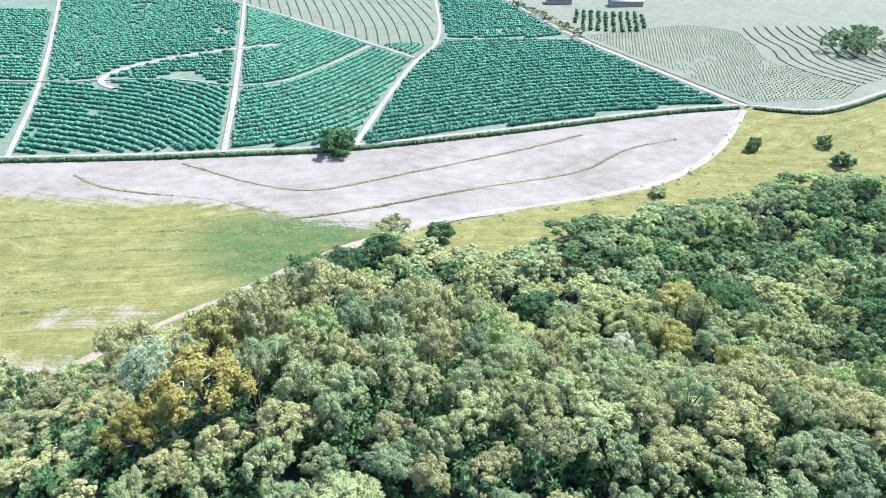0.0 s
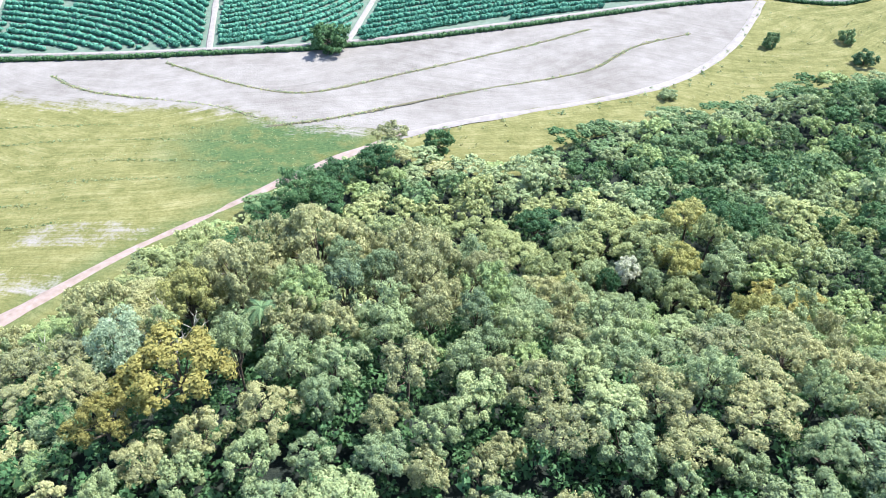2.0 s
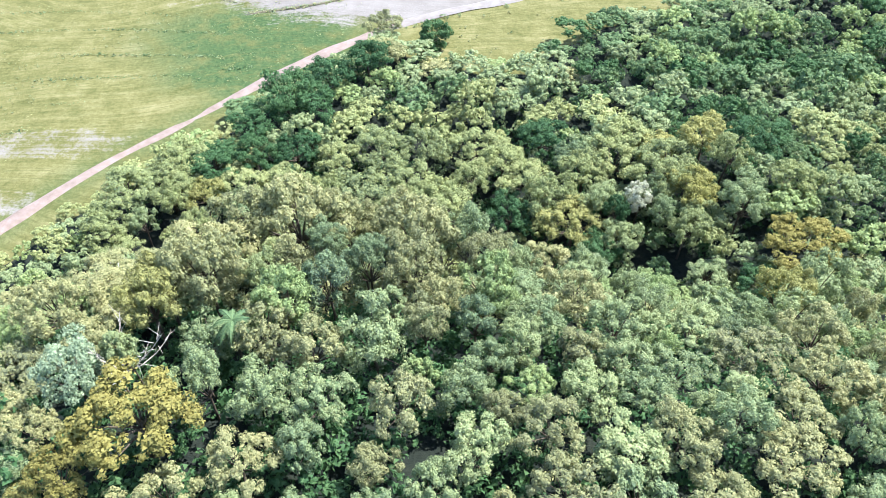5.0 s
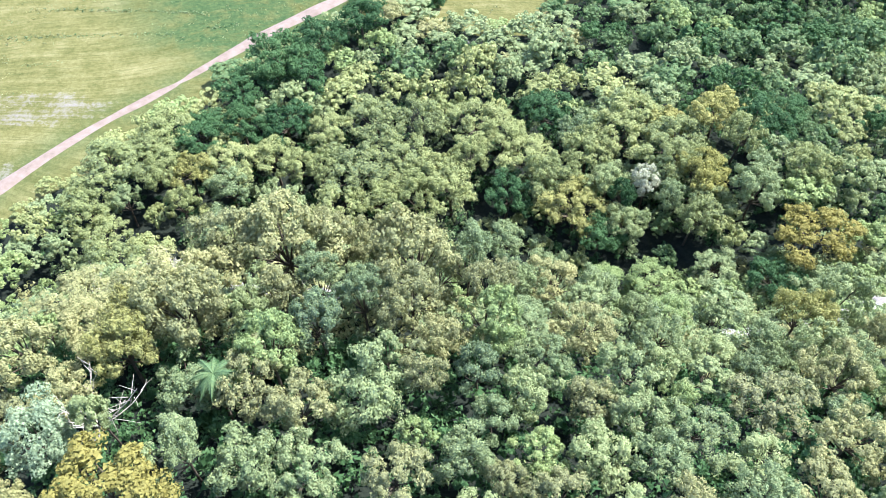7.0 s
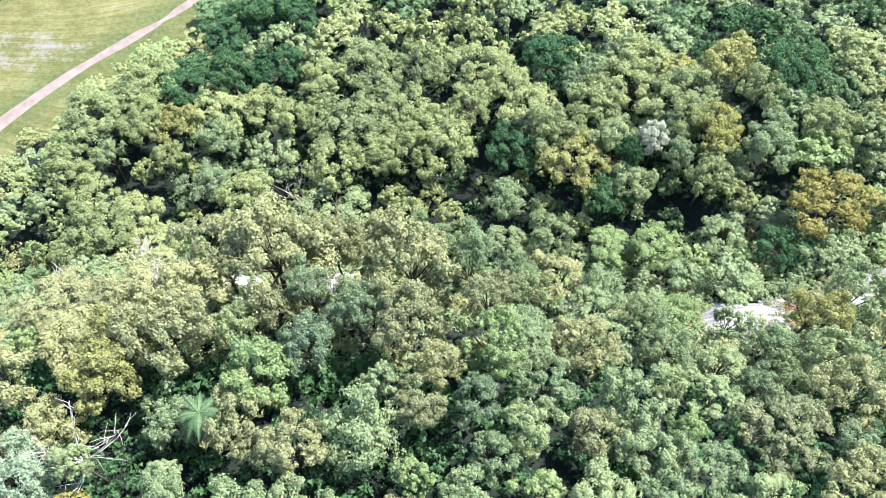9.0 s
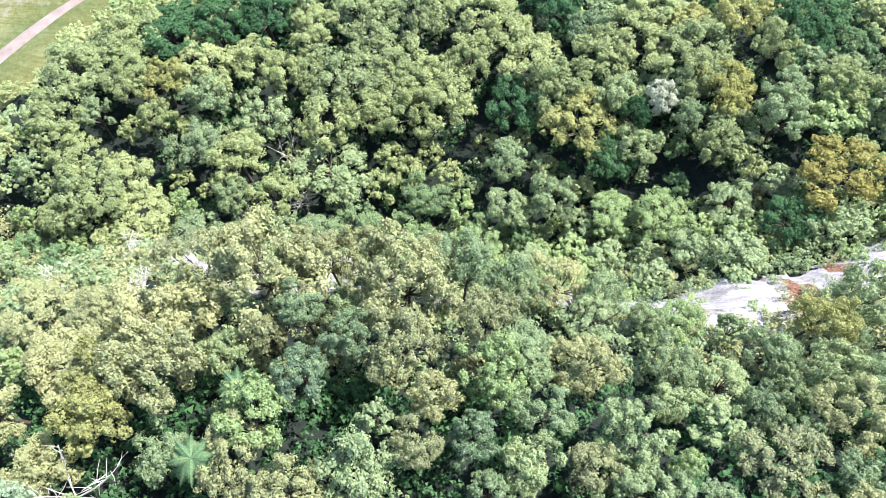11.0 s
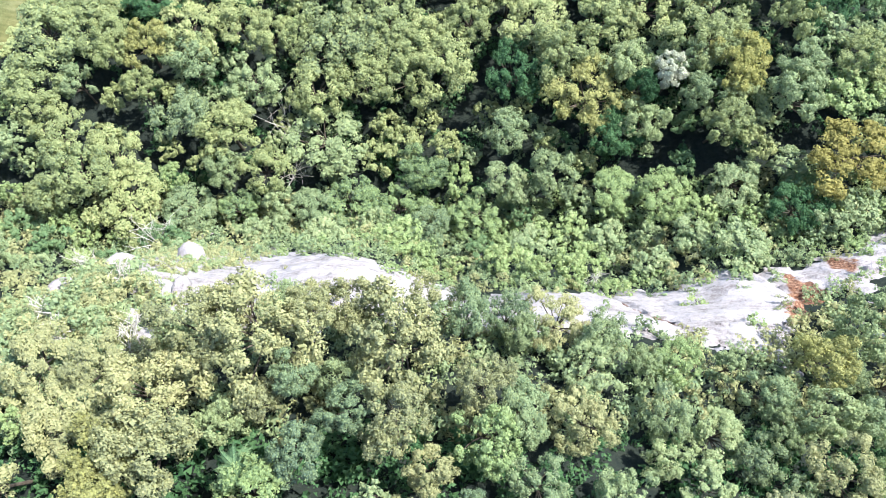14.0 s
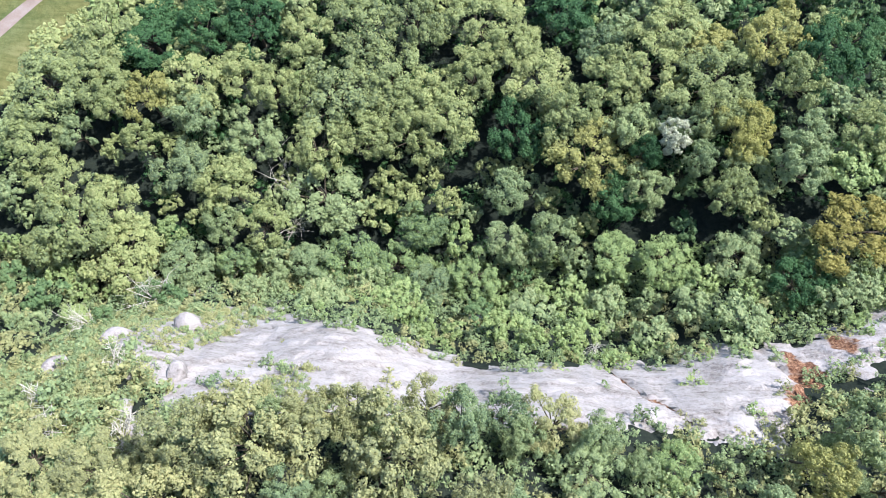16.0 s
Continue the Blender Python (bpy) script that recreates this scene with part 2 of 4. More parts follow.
def dense(line, step):
    """A line of points rounded off and resampled at even steps."""
    p = np.array(line, float)
    for _ in range(2):
        q = [p[0]]
        for a, b in zip(p, p[1:]):
            q += [a * 0.75 + b * 0.25, a * 0.25 + b * 0.75]
        p = np.array(q + [p[-1]])
    d = np.concatenate([[0], np.cumsum(np.hypot(*np.diff(p, axis=0).T))])
    s = np.linspace(0, d[-1], max(2, int(d[-1] / step) + 1))
    return np.stack([np.interp(s, d, p[:, 0]), np.interp(s, d, p[:, 1])], 1)


HEDGE_LINE = [(-330, 262), (-176, 267), (-117, 270), (-89, 273.5), (-58, 276), (-33, 280.5), (1.5, 290), (41, 302), (81, 315.5), (109, 324), (143, 330), (158, 324.5), (173, 321), (190, 328), (219, 348), (330, 420)]
SOIL_SOUTH = [(-330, 240), (-158, 236), (-126, 232), (-95, 229), (-68, 226), (-48, 217), (-27, 212), (-9, 213), (13, 222), (43, 232), (65, 240.6), (84, 251), (103, 269), (119, 290), (139, 327)]
ROAD_LINE = [(-150, 60), (-118, 98), (-94.5, 127), (-86, 138.5), (-75, 152), (-62, 164.5), (-53, 174), (-42.5, 185.5), (-31, 195.5), (-22.5, 202), (-12, 210)]
FIELD_ROAD = [(-14, 208.5), (-6, 213), (8, 219.5), (43, 230.5), (65, 239), (84.5, 249.5), (104, 268), (120, 289), (141, 327)]
FOREST_NORTH = [(-4, 191), (10, 186), (24, 184), (32, 196), (49, 209), (73, 220), (101, 227), (121, 241), (145, 247), (170, 242), (330, 244)]
FOREST = [(-150, 55), (-118, 90), (-86, 121), (-78, 133), (-66, 146), (-54, 157), (-45, 168), (-35, 178), (-23, 189), (-12, 197)] + FOREST_NORTH + [(330, 50)]


def grid_lines(core0, core1, step, far0, far1):
    """Even lines in the core, and ever wider ones out to the ends."""
    mid = list(np.arange(core0, core1 + 0.01, step))
    lo, hi, s = [core0], [core1], step
    while lo[-1] > far0 or hi[-1] < far1:
        s *= 1.35
        lo.append(lo[-1] - s) if lo[-1] > far0 else None
        hi.append(hi[-1] + s) if hi[-1] < far1 else None
    return np.array(sorted(set(lo[1:] + mid + hi[1:])))


def mesh_grid(name, gx, gy, z, mat, zone=None):
    X, Y = np.meshgrid(gx, gy)
    nx, ny = len(gx), len(gy)
    i = np.arange(nx * ny).reshape(ny, nx)
    faces = np.stack([i[:-1, :-1], i[:-1, 1:], i[1:, 1:], i[1:, :-1]], -1).reshape(-1, 4)
    me = bpy.data.meshes.new(name)
    me.from_pydata(np.stack([X, Y, z], -1).reshape(-1, 3).tolist(), [], faces.tolist())
    me.polygons.foreach_set("use_smooth", [True] * len(me.polygons))
    me.materials.append(mat)
    if zone is not None:
        layer = me.color_attributes.new("zone", "FLOAT_COLOR", "POINT")
        layer.data.foreach_set("color", np.concatenate([zone, np.ones(zone.shape[:-1] + (1,))], -1).reshape(-1).astype(np.float32))
    return me


gx, gy = grid_lines(-210, 250, 2.0, -2600, 2600), grid_lines(0, 352, 2.0, -1500, 3800)
X, Y = np.meshgrid(gx, gy)
wob = np.array([noise.fractal(Vector((a * 0.02, b * 0.02, 0)), 1.0, 2.0, 3) for a, b in zip(X.ravel(), Y.ravel())]).reshape(X.shape)
south = np.interp(X, *np.array(SOIL_SOUTH).T)
hedge = np.interp(X, *np.array(HEDGE_LINE).T)
crisp = smooth((X + 40) / 40)
bare = smooth(0.5 + (Y - south) / (44 - 40 * crisp)) * (X < 139) * (Y < hedge + 2)
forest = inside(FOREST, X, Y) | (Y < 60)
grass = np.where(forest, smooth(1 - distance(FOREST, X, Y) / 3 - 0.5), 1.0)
# darker green areas in the pasture and along the road
greener = smooth(1.6 - np.hypot((X + 50) / 28, (Y - 203) / 17)) + 0.8 * smooth(1.2 - np.hypot((X + 58) / 20, (Y - 183) / 9)) + 0.6 * smooth(1 - distance(ROAD_LINE[:9], X, Y) / 9)
pale = smooth(1.4 - np.hypot((X + 92) / 30, (Y - 157) / 8)) * 0.45 + smooth(1.4 - np.hypot((X + 99) / 24, (Y - 138) / 7)) * 0.42
zone = np.stack([np.clip(bare + pale, 0, 1), grass, np.clip(greener, 0, 1)], -1)
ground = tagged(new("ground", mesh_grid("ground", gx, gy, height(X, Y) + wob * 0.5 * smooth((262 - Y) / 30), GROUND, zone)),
                "rolling ground of pasture, pale bare soil and shade-darkened forest floor", "ground", kind="structure")


# ---- rock face ----
def rock_mask(x, y):
    """How far the rock stands out of the ground, from its plan outline."""
    top = np.interp(x, *np.array(ROCK_NORTH).T)
    bottom = np.interp(x, *np.array(ROCK_SOUTH).T)
    return np.minimum(top - y, y - bottom)


ROCK_NORTH = [(-52, 88), (-46, 91.5), (-41, 93), (-29, 93.5), (-15, 92.5), (-7, 89.5), (3, 87.5), (10, 85.5), (19, 86), (28, 87), (39, 88.5), (49, 90), (61, 93), (72, 97), (80, 98)]
ROCK_SOUTH = [(-52, 88), (-46, 90.5), (-40, 88.5), (-28, 82), (-21, 78.5), (-11, 78.5), (-7, 80), (6, 80), (14, 78.5), (24, 78), (37, 78), (43, 80), (49, 84.5), (61, 89), (72, 94), (80, 98)]
rx, ry = np.arange(-54, 82, 0.45), np.arange(72, 101, 0.3)
RX, RY = np.meshgrid(rx, ry)
rough = np.array([noise.fractal(Vector((a * 0.16, b * 0.16, 3)), 1.0, 2.1, 5) for a, b in zip(RX.ravel(), RY.ravel())]).reshape(RX.shape)
patch = np.array([noise.fractal(Vector((a * 0.09 + 40, b * 0.12, 9)), 1.0, 2.0, 3) for a, b in zip(RX.ravel(), RY.ravel())]).reshape(RX.shape)
m = np.clip(rock_mask(RX, RY), -3, 3)
ledge = np.abs(((RY * 0.55 + RX * 0.06 + rough * 1.6) % 1.0) - 0.5)
rz = height(RX, RY) + np.clip(m * 0.55, -1.5, 0.9) + rough * 1.3 + ledge * 1.3 + np.where(RX < -22, np.maximum(patch, -0.25) * 1.4 + 0.75, np.maximum(patch, -0.4) * 0.6 + 0.50) - 0.25
fissure = np.exp(-(((RX - 27.5) + (RY - 84) * 0.45 + rough * 2.6) / 0.45) ** 2) * (RY > 79) * (RY < 90)
rz -= fissure * 1.1
stain = np.clip(0.98 + 1.5 * rough + 0.9 * patch, 0, 1.25)
red = smooth(1.25 - distance([(53, 88.5), (50.5, 84), (48, 81), (46, 77)], RX + rough * 3.0, RY + patch * 2) / 4.4) * stain
red = red + smooth(1.3 - np.hypot((RX - 55) / 6, (RY - 90) / 2.4)) * 0.45 * stain + fissure * 0.7 + 0.3 * smooth((ledge - 0.43) * 12)
rz -= 0.9 * np.exp(-(((RX - 49.2) + (RY - 82) * 0.5 + rough * 3) / 0.7) ** 2) + 0.35 * smooth(red) * (1 + rough)
rock = tagged(new("rock_outcrop"), "bare pale rock face with ledges and rusty stains", "rock")
redness = np.stack([np.clip(red, 0, 1)] * 3, -1)
for lo, hi, words in ((-60, -20.0, "broken pale slab among scrub"), (-20.0, 27.1, "broad pale rock slab"), (27.1, 44.0, "ledged pale rock slab"), (44.0, 90, "rust-stained broken slab")):
    cut = slice(np.searchsorted(rx, lo), np.searchsorted(rx, hi) + 1)
    slab = new("slab", mesh_grid("slab", rx[cut], ry, rz[:, cut], ROCK, redness[:, cut]))
    slab.parent = rock
    tagged(slab, words)


# ---- roads and tracks ----
def strip(name, line, width, mat, lift=0.12, label="", kind="structure", parent=None, wander=0.25):
    pts = dense(line, 2.0)
    d = np.gradient(pts, axis=0)
    d /= np.hypot(d[:, 0], d[:, 1])[:, None]
    side = np.stack([-d[:, 1], d[:, 0]], 1)
    verts, faces, k = [], [], 5
    for i, (p, s) in enumerate(zip(pts, side)):
        w = width / 2 * (1 + wander * noise.noise(Vector((p[0] * 0.12, p[1] * 0.12, width))))
        for j in range(k):
            q = p + s * w * (2 * j / (k - 1) - 1)
            verts.append((q[0], q[1], float(height(*q)) + (lift if 0 < j < k - 1 else -0.05) + (0.04 if j == 2 else 0)))
    for i in range(len(pts) - 1):
        for j in range(k - 1):
            a = i * k + j
            faces.append((a, a + 1, a + k + 1, a + k))
    me = bpy.data.meshes.new(name)
    me.from_pydata(verts, [], faces)
    me.materials.append(mat)
    ob = new(name, me)
    ob.parent = parent
    return tagged(ob, label, "" if parent else "road", kind=kind) if not parent else ob


strip("road", ROAD_LINE, 4.0, ROAD, 0.28, "reddish dirt road along the forest's edge")
strip("road", FIELD_ROAD, 3.6, TRACK, 0.26, "pale dirt road along the bare field's edge")


def sheet(name, poly, mat, lift, label, step=10.0):
    """A field laid over the land: its outline cut along a grid so that it follows the slope."""
    bm = bmesh.new()
    bm.faces.new([bm.verts.new((x, y, 0)) for x, y in poly])
    xs, ys = [p[0] for p in poly], [p[1] for p in poly]
    for axis, lo, hi in ((0, min(xs), max(xs)), (1, min(ys), max(ys))):
        for c in np.arange(lo + step, hi, step):
            co, no = [0, 0, 0], [0, 0, 0]
            co[axis], no[axis] = c, 1
            bmesh.ops.bisect_plane(bm, geom=bm.verts[:] + bm.edges[:] + bm.faces[:], plane_co=co, plane_no=no)
    bmesh.ops.triangulate(bm, faces=bm.faces[:])
    for v in bm.verts:
        v.co.z = float(height(v.co.x, v.co.y)) + lift
    bmesh.ops.recalc_face_normals(bm, faces=bm.faces[:])
    if sum(f.normal.z for f in bm.faces) < 0:
        bmesh.ops.reverse_faces(bm, faces=bm.faces[:])
    me = bpy.data.meshes.new(name)
    bm.to_mesh(me)
    bm.free()
    me.materials.append(mat)
    return tagged(new(name, me), label, "field", kind="structure")


HEDGE_IN = [(x, y + 3) for x, y in HEDGE_LINE]
sheet("orchard_ground", HEDGE_IN[:11] + [(138, 341), (117, 387), (84, 455), (57, 534), (41, 572), (30, 640), (-420, 700), (-520, 420), (-420, 264)], ORCHARD, 0.25, "pale soil between the orchard's rows")
sheet("crop_field_far", [(-16, 412), (-50, 448), (-102, 507), (-165, 570), (-240, 680), (30, 680), (-5, 570), (-1, 455)], CREAM, 0.55, "pale field of young plants in curved rows")
sheet("crop_field_side", [(147, 333), (92, 448), (62, 534), (48, 575), (20, 720), (520, 720), (520, 520), (300, 420), (219, 351), (190, 331), (173, 324), (158, 327)], CREAM, 0.3, "pale field planted with small young bushes")

TRACKS = [
    ("farm_track", [(-330, 660), (-292, 570), (-209, 370.5), (-175, 270)], 2.8),
    ("farm_track", [(-175, 680), (-151, 570), (-106.6, 366), (-89.7, 276)], 3.2),
    ("farm_track", [(-12, 680), (-6, 570), (-0.4, 452), (-15.7, 408.5), (-26.5, 352.4), (-37, 284)], 3.0),
    ("farm_track", [(-240, 660), (-165, 570), (-102, 507), (-50, 448.5), (-16, 412)], 3.4),
    ("farm_track", [(30, 640), (57, 534), (84.4, 452), (117.6, 385), (138.6, 340), (144.4, 331)], 5.0),
    ("farm_track", [(-0.4, 452), (40, 455), (84, 452)], 2.6),
    ("farm_track", [(-300, 372), (-207, 368), (-184, 370), (-144, 375), (-107, 361)], 1.6),
    ("farm_track", [(-166, 357), (-178, 366), (-180, 380), (-172, 396), (-156, 412), (-124, 431), (-100, 440)], 4.6),
    ("farm_track", [(-104, 361), (-83, 367), (-72, 382), (-58.7, 406), (-45, 436)], 1.6),
]
for i, (nm, ln, w) in enumerate(TRACKS):
    strip(nm, ln, w, TRACK, 0.75 + 0.03 * i, "pale bare farm track between orchard blocks")


# ---- plants ----
def mesh_np(name, verts, tris, mats=(), index=None):
    """A mesh from arrays of corners and triangles."""
    me = bpy.data.meshes.new(name)
    verts, tris = np.asarray(verts, np.float32), np.asarray(tris, np.int32)
    me.vertices.add(len(verts))
    me.vertices.foreach_set("co", verts.ravel())
    me.loops.add(tris.size)
    me.loops.foreach_set("vertex_index", tris.ravel())
    me.polygons.add(len(tris))
    me.polygons.foreach_set("loop_start", np.arange(0, tris.size, 3, dtype=np.int32))
    for mt in mats:
        me.materials.append(mt)
    if index is not None:
        me.polygons.foreach_set("material_index", np.asarray(index, np.int32))
    me.update(calc_edges=True)
    return me


def ico(level):
    b = bmesh.new()
    bmesh.ops.create_icosphere(b, subdivisions=level, radius=1)
    v, f = np.array([q.co[:] for q in b.verts]), np.array([[q.index for q in g.verts] for g in b.faces])
    b.free()
    return v, f


ICO, ICO3 = ico(1), ico(3)
rng = np.random.default_rng(7)


class Mass:
    """Corners and triangles gathered piece by piece."""

    def __init__(self):
        self.v, self.f, self.m, self.n = [], [], [], 0

    def add(self, v, f, m=0):
        self.v.append(v)
        self.f.append(f + self.n)
        self.m.append(np.full(len(f), m))
        self.n += len(v)

    def arrays(self):
        return np.concatenate(self.v), np.concatenate(self.f), np.concatenate(self.m)


def leaf_ball(mass, c, r, count, size, flat=0.85, core=0.86, spread=0.5, mat=0):
    """One clump: a lumpy core with small leaves standing all over it."""
    v, f = ICO
    lump = 1 + 0.16 * rng.standard_normal(len(v))
    mass.add(c + v * (r * core * lump)[:, None] * (1, 1, flat), f, mat)
    d = rng.standard_normal((count, 3))
    d[:, 2] = np.where(d[:, 2] < -0.45, -d[:, 2], d[:, 2])
    d /= np.linalg.norm(d, axis=1)[:, None]
    p = c + d * (r * rng.uniform(0.80, 1.13, count))[:, None] * (1, 1, flat)
    nrm = d + spread * rng.standard_normal((count, 3)) + (0, 0, 0.25)
    nrm /= np.linalg.norm(nrm, axis=1)[:, None]
    u = np.cross(nrm, rng.standard_normal((count, 3)))
    u /= np.linalg.norm(u, axis=1)[:, None]
    w = np.cross(nrm, u)
    s = size * rng.uniform(0.6, 1.4, count)[:, None]
    tri = np.stack([p - u * s * 0.75, p + u * s * 0.75, p + w * s * 1.2 - nrm * s * 0.3], 1).reshape(-1, 3)
    mass.add(tri, np.arange(3 * count).reshape(-1, 3), mat)


def limb(mass, a, b, r0, r1, sides=6, bend=0.0, rings=4, mat=0):
    """A tapered, slightly bent branch from a to b."""
    a, b = np.array(a, float), np.array(b, float)
    d = b - a
    u = np.cross(d, (0.3, 0.9, 0.1))
    u /= np.linalg.norm(u)
    w = np.cross(d, u) / np.linalg.norm(d)
    t = np.linspace(0, 1, rings)[:, None]
    c = a + d * t + u * bend * np.sin(math.pi * t)
    r = r0 + (r1 - r0) * t
    ang = 2 * math.pi * np.arange(sides) / sides
    v = (c[:, None] + (u * np.cos(ang)[:, None] + w * np.sin(ang)[:, None])[None] * r[:, None]).reshape(-1, 3)
    f = []
    for k in range(rings - 1):
        for j in range(sides):
            i, i2 = k * sides + j, k * sides + (j + 1) % sides
            f += [(i, i2, i2 + sides), (i, i2 + sides, i + sides)]
    mass.add(v, np.array(f), mat)


def unit(d):
    return d / np.linalg.norm(d, axis=-1, keepdims=True)


def make_tree(kind, R, H, lobes, clumps, leaves, leaf):
    """The crown and the trunk with limbs of one tree form, base at the origin: boughs that each carry knots of foliage, every knot set with single leaves."""
    crown, wood = Mass(), Mass()
    flat = {"umbrella": 0.50, "dome": 0.68, "round": 0.9, "tall": 1.25, "ragged": 0.85, "low": 0.8}[kind]
    loose = kind == "ragged"
    zc = H - R * flat
    turn, o = rng.uniform(0, 6.28), rng.uniform(0, 90)
    boughs = []
    for i in range(lobes):
        z = 1 - (i + 0.4) / lobes * {"umbrella": 1.12, "dome": 1.12, "low": 1.8}.get(kind, 1.4)
        q, a = math.sqrt(max(0.0, 1 - z * z)), i * 2.399963 + turn + rng.uniform(-0.45, 0.45)
        way = np.array((q * math.cos(a), q * math.sin(a), z))
        reach = (1 + 0.42 * noise.noise(Vector(way) * 1.4 + Vector((o, 0, 0)))) * (rng.uniform(0.6, 1.15) if loose else rng.uniform(0.84, 1.06))
        r = R * rng.uniform(0.22, 0.40) * (1.35 if lobes < 8 else 1.0)
        boughs.append((way * (max(0.2, R * reach - 0.8 * r)) * (1, 1, flat) + (0, 0, zc), r, way))
    C, W = np.array([k[0] for k in boughs]), np.array([k[1] for k in boughs])
    squash = np.array((1, 1, 0.80))
    # knots of foliage on each bough, those buried in other boughs left out
    pick = np.repeat(np.arange(lobes), clumps)
    d = unit(rng.standard_normal((len(pick), 3)) + 0.8 * np.array([boughs[k][2] for k in pick]) + (0, 0, 0.35))
    K = C[pick] + d * (W[pick] * rng.uniform(0.62, 1.02, len(pick)))[:, None] * squash
    gap = np.linalg.norm((K[:, None] - C[None]) / squash, axis=2) / W[None]
    gap[np.arange(len(pick)), pick] = 9
    keep = gap.min(1) > 0.72
    K, kd = K[keep], d[keep]
    kr = W[pick][keep] * rng.uniform(0.26, 0.52, keep.sum())
    # leaves over the knots, and wider sprays that fill the boughs behind them
    inner = leaves // 5
    who, deep = rng.choice(len(kr), leaves, p=kr ** 2 / (kr ** 2).sum()), rng.choice(lobes, inner, p=W ** 2 / (W ** 2).sum())
    base, size, out = np.concatenate([K[who], C[deep]]), np.concatenate([kr[who] * rng.uniform(0.62, 1.16, leaves), W[deep] * rng.uniform(0.35, 0.72, inner)]), np.concatenate([kd[who], np.array([k[2] for k in boughs])[deep]])
    count = leaves + inner
    d = unit(rng.standard_normal((count, 3)) + 0.75 * out + (0, 0, 0.30))
    p = base + d * size[:, None] * squash
    nrm = unit(d + 0.38 * rng.standard_normal((count, 3)) + (0, 0, 0.15))
    u = unit(np.cross(nrm, rng.standard_normal((count, 3))))
    w = np.cross(nrm, u)
    s = leaf * rng.uniform(0.6, 1.45, count)[:, None]
    s[leaves:] *= 1.7
    crown.add(np.stack([p - u * s * 0.72, p + u * s * 0.72, p + w * s * 1.25 - nrm * s * 0.3], 1).reshape(-1, 3), np.arange(3 * count).reshape(-1, 3))
    fork = (rng.uniform(-0.3, 0.3), rng.uniform(-0.3, 0.3), max(0.6, zc - R * flat * 0.7))
    limb(wood, (0, 0, -1.2), fork, 0.05 * R + 0.07, 0.04 * R + 0.03, 7, 0.15)
    for c, r, _ in boughs:
        limb(wood, fork, c - (0, 0, r * 0.3), 0.028 * R, 0.010 * R, 4, rng.uniform(-0.4, 0.4))
    cv, cf, _ = crown.arrays()
    wv, wf, _ = wood.arrays()
    return {"crown": mesh_np("crown", cv, cf, [LEAF["green"]]), "trunk": mesh_np("trunk", wv, wf, [BARK]), "cv": cv, "cf": cf}


FORMS = {
    "dome": [make_tree("dome", 4.4, 10.4, 16, 10, 7000, 0.146) for _ in range(5)],
    "umbrella": [make_tree("umbrella", 4.8, 10.4, 16, 9, 5200, 0.172) for _ in range(5)],
    "round": [make_tree("round", 3.9, 10.4, 15, 10, 6200, 0.145) for _ in range(5)],
    "ragged": [make_tree("ragged", 4.2, 10.4, 15, 10, 6000, 0.145) for _ in range(6)],
    "tall": [make_tree("tall", 3.0, 12.0, 13, 8, 3300, 0.18) for _ in range(3)],
    "low": [make_tree("low", 3.6, 5.0, 18, 8, 4200, 0.20) for _ in range(2)],
    "wide": [make_tree("umbrella", 4.8, 10.0, 13, 7, 2000, 0.265) for _ in range(3)] + [make_tree("dome", 4.4, 10.5, 13, 7, 2000, 0.255) for _ in range(3)],
    "full": [make_tree("round", 3.9, 10.5, 12, 7, 2200, 0.235) for _ in range(3)] + [make_tree("ragged", 4.2, 11.0, 13, 7, 2200, 0.245) for _ in range(3)],
    "far": [make_tree(k, 4.5, 9.5, 13, 6, 1250, 0.33) for k in ("dome", "umbrella", "umbrella", "dome", "round")],
    "distant": [make_tree(k, 5.0, 10.0, 9, 5, 260, 0.58) for k in ("dome", "umbrella", "round")],
    "bush": [make_tree(k, 1.8, 3.0, 6, 5, 270, 0.165) for k in ("round", "ragged", "dome", "round", "ragged")],
    "shade": [make_tree("ragged", 1.8, 3.0, 5, 4, 200, 0.16) for _ in range(3)],
    "tuft": [make_tree("ragged", 1.2, 1.3, 3, 2, 24, 0.30) for _ in range(4)],
    "scrub": [make_tree("ragged", 1.2, 1.5, 4, 4, 84, 0.16) for _ in range(3)],
}
rng = np.random.default_rng(11)
TREE_WORDS = {
    "green": "leafy green forest tree with a rounded crown", "bright": "bright green tree with dense foliage",
    "olive": "yellow-green tree with a broad domed crown", "moss": "yellow-green forest tree with a lumpy domed crown", "dark": "dark green tree with dense shaded foliage",
    "teal": "blue-green tree with a dense crown", "grey": "grey-green tree with a pale fine crown",
    "gold": "golden yellow flowering tree in the forest", "ochre": "deep golden ochre tree with a domed crown", "yellow": "yellowish green tree with a domed crown", "white": "whitish pale-leaved tree in the forest",
    "blue": "pale blue-green broadleaf tree in the forest",
}


def stance(x, y, s, sz, dz=0.0):
    return Matrix.LocRotScale((x, y, float(height(x, y)) + dz), Euler((rng.uniform(-0.07, 0.07), rng.uniform(-0.07, 0.07), rng.uniform(0, 6.28))),
                              (s * rng.uniform(0.88, 1.12), s * rng.uniform(0.88, 1.12), s * sz))


